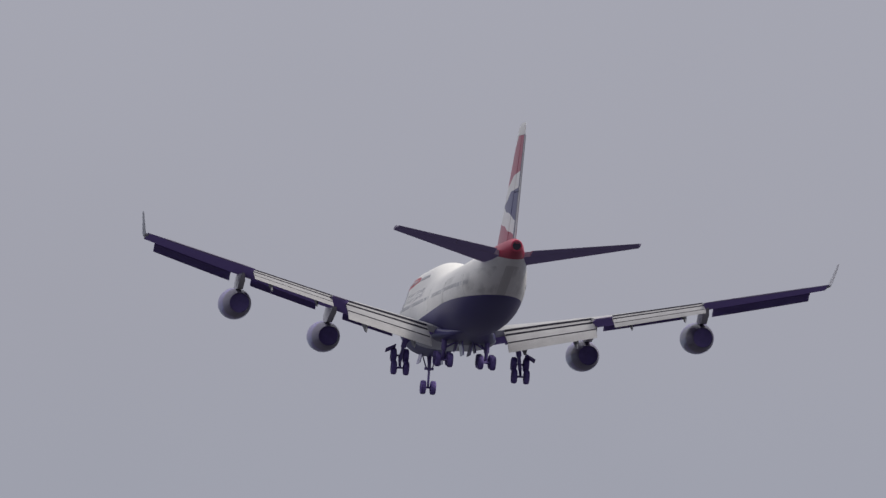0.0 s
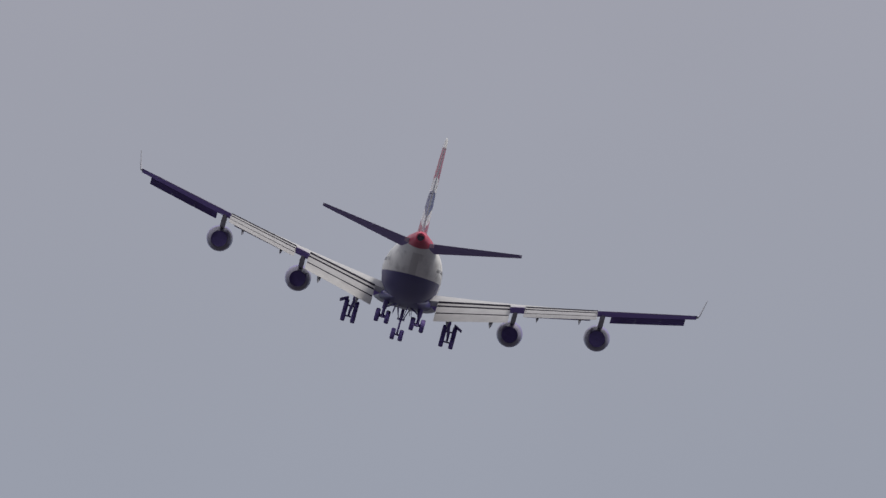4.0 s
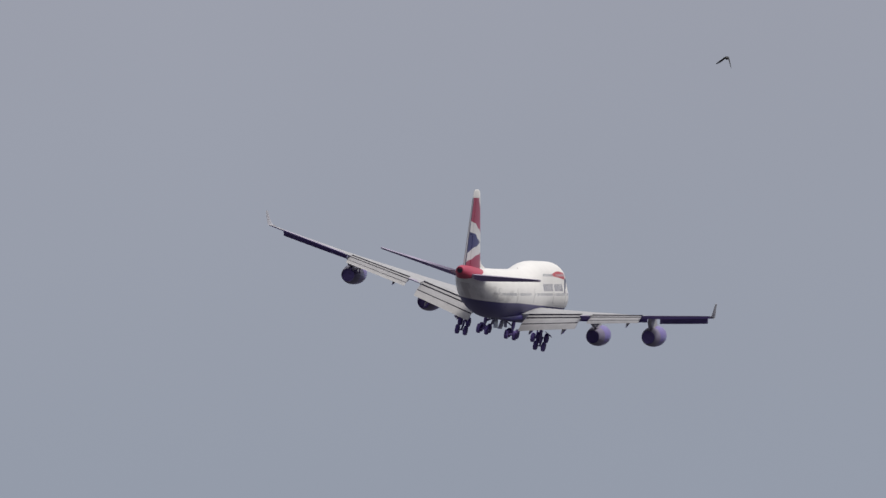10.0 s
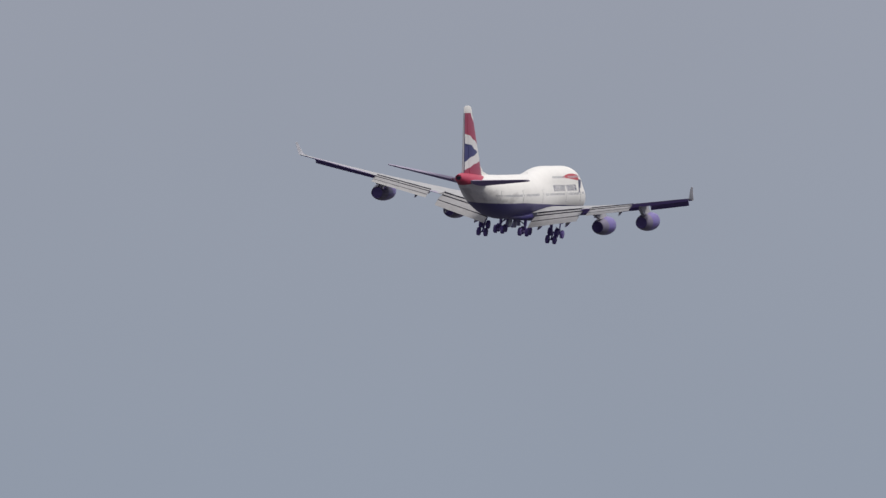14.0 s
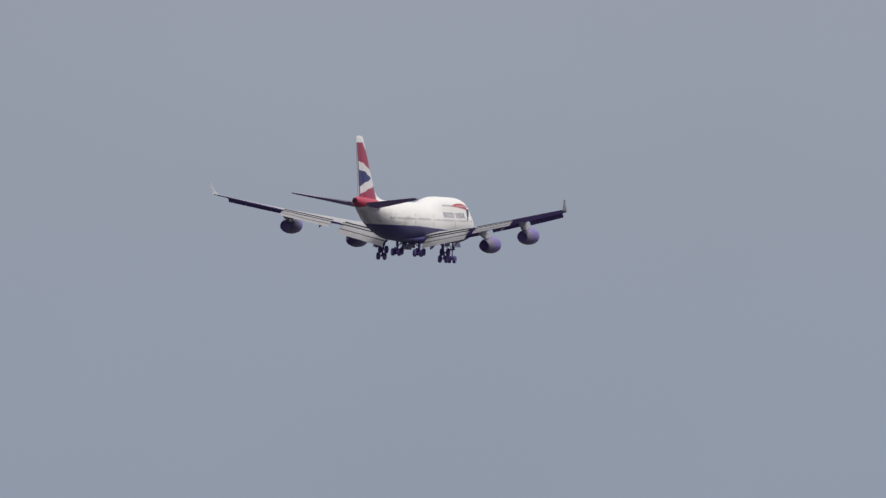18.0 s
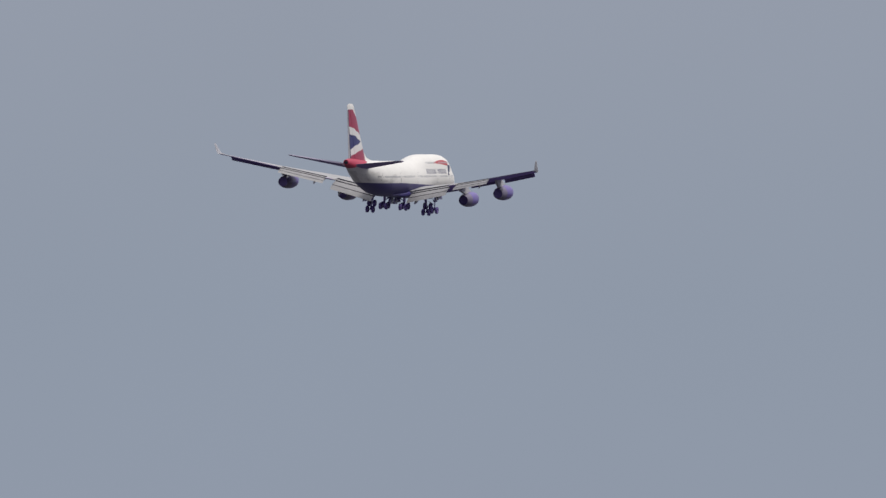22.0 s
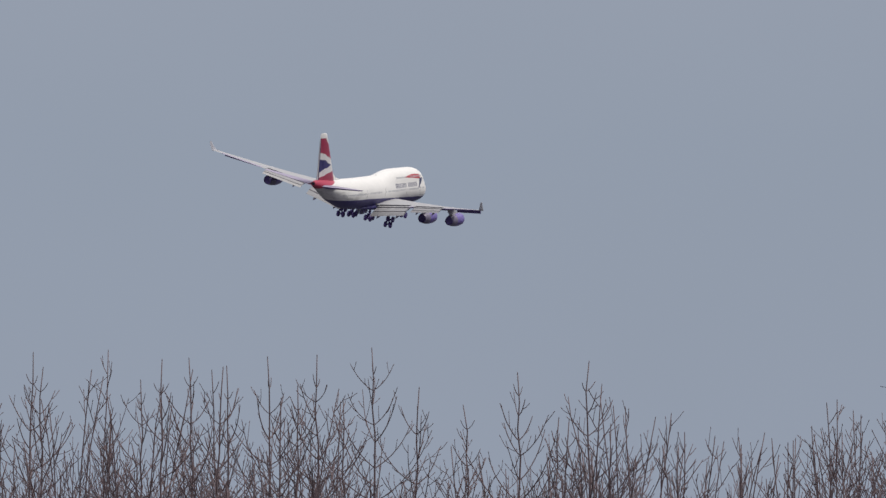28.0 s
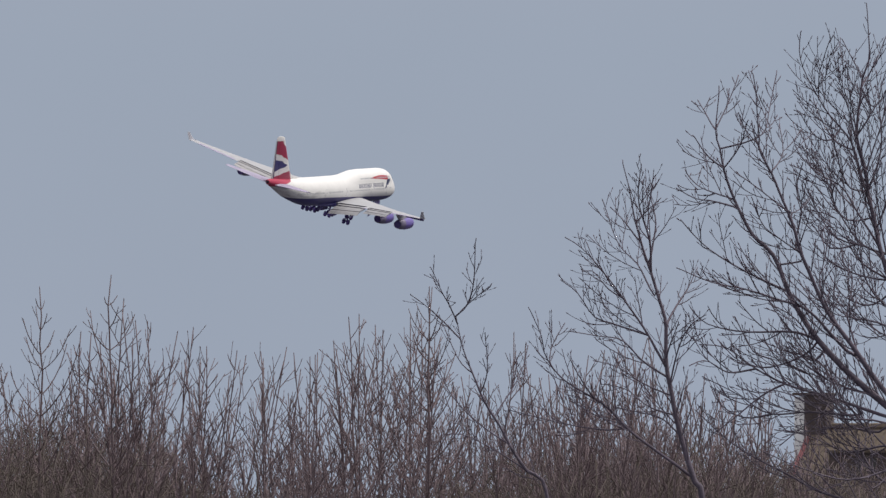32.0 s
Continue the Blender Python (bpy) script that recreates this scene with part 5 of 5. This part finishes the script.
# ---- the house behind the trees ----
def house(az, dist):
    C = bearing(az, dist)
    th = new("house")
    th.matrix_basis = Matrix.Translation(C) @ Matrix.Rotation(radians(-az - 20), 4, 'Z')
    ridge, eaves, half, x0, length = 6.07, 4.22, 2.2, 0.80, 9.0
    bm = bmesh.new()
    loft(bm, [[Vector((x, -half, 0)), Vector((x, half, 0)), Vector((x, half, eaves)), Vector((x, 0, ridge - 0.15)), Vector((x, -half, eaves))] for x in (x0, length)])
    part("wall", bm, render_white, th, "pale rendered wall", smooth=False)
    pitch = math.atan2(ridge - eaves + 0.25, half + 0.3)
    for side in (1, -1):
        bm = bmesh.new()
        loft(bm, [[Vector((x, 0, ridge)), Vector((x, side * (half + 0.3), eaves - 0.25)), Vector((x, side * (half + 0.3), eaves - 0.37)), Vector((x, 0, ridge - 0.14))] for x in (x0 - 0.3, length + 0.3)])
        roof = part("roof", bm, roof_tile, th, "tan tiled roof slope", smooth=False)
        if side == -1:
            run = math.hypot(half + 0.3, ridge - eaves + 0.25)
            up = Vector((0, math.cos(pitch), math.sin(pitch)))
            bmt = bmesh.new()
            block(bmt, (0, 0, 0), (0.29, 0.36, 0.03))
            tile = part("roof_tile", bmt, roof_tile, roof, smooth=False)
            me = tile.data
            rows, n = int(run / 0.3), 0
            for i in range(rows):
                for j in range(26):
                    ob = tile if n == 0 else new("roof_tile", me)
                    ob.parent = roof
                    ob.matrix_basis = Matrix.Translation(Vector((x0 - 0.28 + j * 0.303 + 0.15 * (i % 2), -(half + 0.3), eaves - 0.25)) + up * (0.3 * (rows - 1 - i)) + Vector((0, 0, 0.012))) @ Matrix.Rotation(pitch + radians(2.0), 4, 'X')
                    n += 1
            bm = bmesh.new()
            x = x0
            while x < length:
                rod(bm, (x - 0.3, 0, ridge + 0.01), (x + 0.12, 0, ridge + 0.01), 0.11, 0.10)
                x += 0.43
            part("ridge_tiles", bm, roof_tile, roof, "row of half-round ridge tiles")
    for x in (x0 - 0.45, length + 0.31):
        for side in (1, -1):
            bm = bmesh.new()
            loft(bm, [[Vector((x + d, 0, ridge + 0.03)), Vector((x + d, side * (half + 0.36), eaves - 0.27)), Vector((x + d, side * (half + 0.36), eaves - 0.50)), Vector((x + d, 0, ridge - 0.22))] for d in (0, 0.14)])
            part("bargeboard", bm, barge_red, th, "red-brown bargeboard", smooth=False)
    bm = bmesh.new()                                 # hung-tile dormer on the near slope
    lo, hi = ridge - 1.75, ridge - 0.72
    loft(bm, [[Vector((x, -1.75, lo)), Vector((x, -1.75, hi)), Vector((x, -0.75, hi)), Vector((x, -0.75, lo))] for x in (1.55, 3.6)])
    dormer = part("dormer", bm, brickwork, th, "brown hung-tile dormer", smooth=False)
    bm = bmesh.new()
    block(bm, (1.45, -1.88, hi), (3.7, -0.7, hi + 0.07))
    part("dormer_roof", bm, roof_tile, dormer, smooth=False)
    bm = bmesh.new()
    block(bm, (2.35, -1.79, lo + 0.40), (2.95, -1.74, hi - 0.15))
    part("pane", bm, pane_dark, dormer, smooth=False)
    bm = bmesh.new()
    block(bm, (0.30, -0.3, 0), (0.95, 0.3, ridge + 0.88))
    stack = part("chimney", bm, brickwork, th, "brick chimney, pale on one side", smooth=False)
    n = 0
    bmb = bmesh.new()
    block(bmb, (0, 0, 0), (0.205, 0.02, 0.062))
    brick = part("brick", bmb, brickwork, stack, smooth=False)
    for i in range(26):                              # courses of the face above the roof
        for j in range(3):
            ob = brick if n == 0 else new("brick", brick.data)
            ob.parent = stack
            ob.matrix_basis = Matrix.Translation(Vector((0.305 + j * 0.215, -0.318, ridge + 0.80 - i * 0.075)))
            n += 1
    bm = bmesh.new()
    block(bm, (0.0, -0.26, 0), (0.297, 0.26, ridge + 0.84))
    part("chimney_shaft", bm, render_pale, stack, "pale rendered flue", smooth=False)
    bm = bmesh.new()
    block(bm, (-0.03, -0.36, ridge + 0.88), (1.0, 0.36, ridge + 0.95))
    part("chimney_cap", bm, brickwork, stack, smooth=False)
    for x in (2.2, 6.0):
        bm = bmesh.new()
        block(bm, (x, -half - 0.05, 1.0), (x + 1.2, -half + 0.02, 2.2))
        fr = part("window_frame", bm, render_white, th, smooth=False)
        bm = bmesh.new()
        block(bm, (x + 0.08, -half - 0.058, 1.08), (x + 1.12, -half + 0.0, 2.12))
        part("pane", bm, pane_dark, fr, smooth=False)
    return tagged(th, "small house with tan tiled roof and brick chimney, behind bare trees", "house")


house(1.756, 420)


# ---- the bird ----
bird = new("bird")
tagged(bird, "black crow-like bird in flapping flight", "bird")
bm = bmesh.new()
loft(bm, [[Vector((x, w * math.cos(a), z + h * math.sin(a))) for a in [k * math.tau / 12 for k in range(12)]] for x, w, h, z in ((0.26, 0.005, 0.005, 0.02), (0.24, 0.03, 0.03, 0.02), (0.19, 0.045, 0.045, 0.025), (0.12, 0.045, 0.05, 0.015), (0.03, 0.07, 0.075, 0), (-0.07, 0.065, 0.065, 0), (-0.16, 0.035, 0.035, 0.005), (-0.20, 0.02, 0.02, 0.01))])
part("body", bm, plumage, bird)
bm = bmesh.new()
lathe(bm, (0.235, 0, 0.018), (1, 0, -0.1), [(0, 0.022), (0.03, 0.016), (0.075, 0.002)], 8, (True, True))
part("beak", bm, beak_horn, bird)
bm = bmesh.new()
loft(bm, [[Vector((x, -w, z)), Vector((x, w, z)), Vector((x, w, z + 0.012)), Vector((x, -w, z + 0.012))] for x, w, z in ((-0.15, 0.025, 0), (-0.25, 0.06, 0), (-0.36, 0.085, 0), (-0.38, 0.06, 0))])
part("tail", bm, plumage, bird)
wings = []
for side in (1, -1):
    bm = bmesh.new()
    rings = []
    for y, x0, x1, t in ((0.0, 0.13, -0.12, 0.04), (0.12, 0.155, -0.16, 0.036), (0.24, 0.15, -0.16, 0.028), (0.36, 0.10, -0.16, 0.020), (0.45, 0.03, -0.16, 0.012), (0.50, -0.05, -0.15, 0.006)):
        xm = x0 * 0.6 + x1 * 0.4
        rings.append([Vector((x0, side * y, 0)), Vector((xm, side * y, t)), Vector((x1, side * y, 0)), Vector((xm, side * y, -t * 0.4))])
    loft(bm, rings)
    ob = part("bird_wing", bm, plumage, bird, "broad black wing")
    ob.location = (0.03, side * 0.045, 0.03)
    wings.append((ob, side))


# ---- what moves ----
def motions():
    walk(plane, [
        (0, pose(-227.84, 1350.86, 166.70, 3.49, -3.49, 106.51)),
        (0.5, pose(-236.86, 1383.93, 165.46, 5.14, -3.56, 106.18)),
        (1, pose(-246.09, 1416.97, 164.31, 6.86, -3.49, 105.67)),
        (1.5, pose(-255.26, 1450.04, 163.25, 8.32, -3.46, 105.15)),
        (2, pose(-264.18, 1483.17, 162.25, 9.65, -3.39, 104.40)),
        (2.5, pose(-272.67, 1516.40, 161.33, 11.05, -3.48, 103.52)),
        (3, pose(-280.63, 1549.74, 160.48, 12.43, -3.53, 102.61)),
        (3.5, pose(-287.97, 1583.23, 159.68, 13.77, -3.76, 101.61)),
        (4, pose(-294.63, 1616.86, 158.94, 14.88, -4.06, 100.51)),
        (4.5, pose(-300.58, 1650.65, 158.24, 15.77, -4.29, 99.42)),
        (6.5, pose(-317.25, 1787.32, 155.83, 17.14, -3.95, 94.87)),
        (7, pose(-319.69, 1821.85, 155.28, 16.53, -3.87, 93.75)),
        (7.5, pose(-321.48, 1856.50, 154.76, 15.83, -3.82, 92.61)),
        (8, pose(-322.64, 1891.27, 154.24, 15.33, -3.80, 91.40)),
        (8.5, pose(-323.19, 1926.14, 153.72, 14.60, -3.92, 90.25)),
        (9, pose(-323.15, 1961.11, 153.20, 13.81, -4.07, 89.19)),
        (9.5, pose(-322.55, 1996.16, 152.67, 12.74, -3.99, 88.34)),
        (10, pose(-321.39, 2031.28, 152.13, 12.37, -4.06, 87.53)),
        (10.5, pose(-319.71, 2066.47, 151.58, 12.30, -4.04, 86.63)),
        (11, pose(-317.50, 2101.71, 151.00, 12.22, -3.88, 85.76)),
        (11.5, pose(-314.79, 2136.98, 150.39, 11.79, -3.78, 85.10)),
        (12, pose(-311.60, 2172.29, 149.76, 11.10, -3.88, 84.28)),
        (12.5, pose(-307.94, 2207.61, 149.09, 10.09, -3.87, 83.71)),
        (13, pose(-303.83, 2242.94, 148.38, 8.89, -3.98, 83.09)),
        (13.5, pose(-299.29, 2278.26, 147.62, 8.10, -3.90, 82.53)),
        (14, pose(-294.35, 2313.55, 146.83, 7.27, -4.02, 81.71)),
        (14.5, pose(-289.03, 2348.82, 145.98, 6.63, -4.04, 81.12)),
        (15, pose(-283.36, 2384.03, 145.09, 6.02, -4.18, 80.42)),
        (15.5, pose(-277.38, 2419.19, 144.14, 5.51, -3.91, 80.01)),
        (17.5, pose(-251.06, 2559.04, 139.79, 3.97, -2.43, 79.15)),
        (18, pose(-244.07, 2593.75, 138.55, 3.40, -2.16, 79.23)),
        (18.5, pose(-236.99, 2628.35, 137.26, 2.75, -2.07, 79.21)),
        (19, pose(-229.87, 2662.83, 135.91, 2.24, -2.25, 78.97)),
        (19.5, pose(-222.72, 2697.19, 134.51, 1.78, -2.52, 78.50)),
        (20, pose(-215.59, 2731.42, 133.04, 2.14, -2.71, 78.14)),
        (20.5, pose(-208.48, 2765.54, 131.53, 2.92, -2.89, 78.11)),
        (21, pose(-201.42, 2799.53, 129.96, 3.63, -2.99, 77.99)),
        (21.5, pose(-194.40, 2833.42, 128.35, 3.83, -2.86, 77.78)),
        (22, pose(-187.43, 2867.19, 126.69, 3.74, -2.65, 77.47)),
        (22.5, pose(-180.49, 2900.87, 124.99, 3.78, -2.50, 77.18)),
        (23, pose(-173.56, 2934.47, 123.26, 3.98, -2.56, 76.98)),
        (23.5, pose(-166.61, 2968.00, 121.50, 4.10, -2.53, 76.81)),
        (24, pose(-159.51, 3001.48, 119.91, 4.70, -2.50, 76.49)),
        (24.5, pose(-152.66, 3034.92, 117.93, 5.67, -2.65, 75.99)),
        (26.5, pose(-122.15, 3168.93, 110.11, 12.61, -4.00, 73.72)),
        (27, pose(-113.56, 3202.63, 108.43, 13.32, -4.13, 72.97)),
        (27.5, pose(-104.41, 3236.47, 106.84, 13.19, -4.09, 72.24)),
        (28, pose(-94.64, 3270.51, 105.39, 12.66, -3.98, 71.48)),
        (28.5, pose(-84.79, 3304.77, 104.06, 12.12, -3.78, 70.51)),
        (29, pose(-74.31, 3339.33, 102.59, 11.83, -3.71, 69.58)),
        (29.5, pose(-63.19, 3374.23, 101.20, 12.31, -3.67, 68.71)),
        (30, pose(-51.68, 3409.53, 99.81, 13.29, -3.64, 67.82)),
        (30.5, pose(-39.69, 3445.30, 98.54, 14.51, -3.58, 66.93)),
        (31, pose(-27.12, 3481.60, 97.50, 15.95, -3.48, 66.00)),
        (31.5, pose(-13.97, 3518.52, 96.17, 17.22, -3.37, 65.10)),
        (32, pose(-0.27, 3556.16, 94.83, 17.90, -3.24, 64.32)),
    ])
    walk(bird, [
        (0, pose(-99.20, 611.22, 35.89, 0, -6, 88)),
        (6.5, pose(-91.10, 611.62, 46.54, 0, -6, 88)),
        (7, pose(-90.49, 611.67, 47.06, 0, -6, 88)),
        (7.5, pose(-89.85, 611.68, 48.18, 0, -6, 88)),
        (8, pose(-88.92, 611.71, 49.55, 0, -6, 88)),
        (8.5, pose(-88.44, 611.66, 51.06, 0, -6, 88)),
        (8.6, pose(-88.40, 611.65, 51.33, 0, -6, 88)),
        (8.7, pose(-88.35, 611.62, 51.78, 0, -6, 88)),
        (8.8, pose(-88.27, 611.62, 51.95, 0, -6, 88)),
        (8.9, pose(-88.25, 611.59, 52.34, 0, -6, 88)),
        (9, pose(-88.25, 611.55, 52.81, 0, -6, 88)),
        (9.1, pose(-88.17, 611.53, 53.18, 0, -6, 88)),
        (9.2, pose(-88.11, 611.49, 53.69, 0, -6, 88)),
        (9.3, pose(-88.10, 611.46, 54.08, 0, -6, 88)),
        (9.5, pose(-87.97, 611.42, 54.73, 0, -6, 88)),
        (10, pose(-87.67, 611.32, 56.39, 18, -6, 88)),
        (10.3, pose(-87.21, 611.31, 57.27, 12, -6, 88)),
        (32, pose(-66.62, 608.14, 126.02, 0, -6, 88)),
    ])
    # wing beats: up and down three and a half times a second
    for ob, side in wings:
        rows = []
        for k in range(0, 481):
            t = k / 15
            a = -14 + 42 * math.cos(math.tau * 3.5 * (t - 9.0))
            rows.append((t, pose(0.03, side * 0.045, 0.03, side * a, 16, 0)))
        walk(ob, rows)


motions()
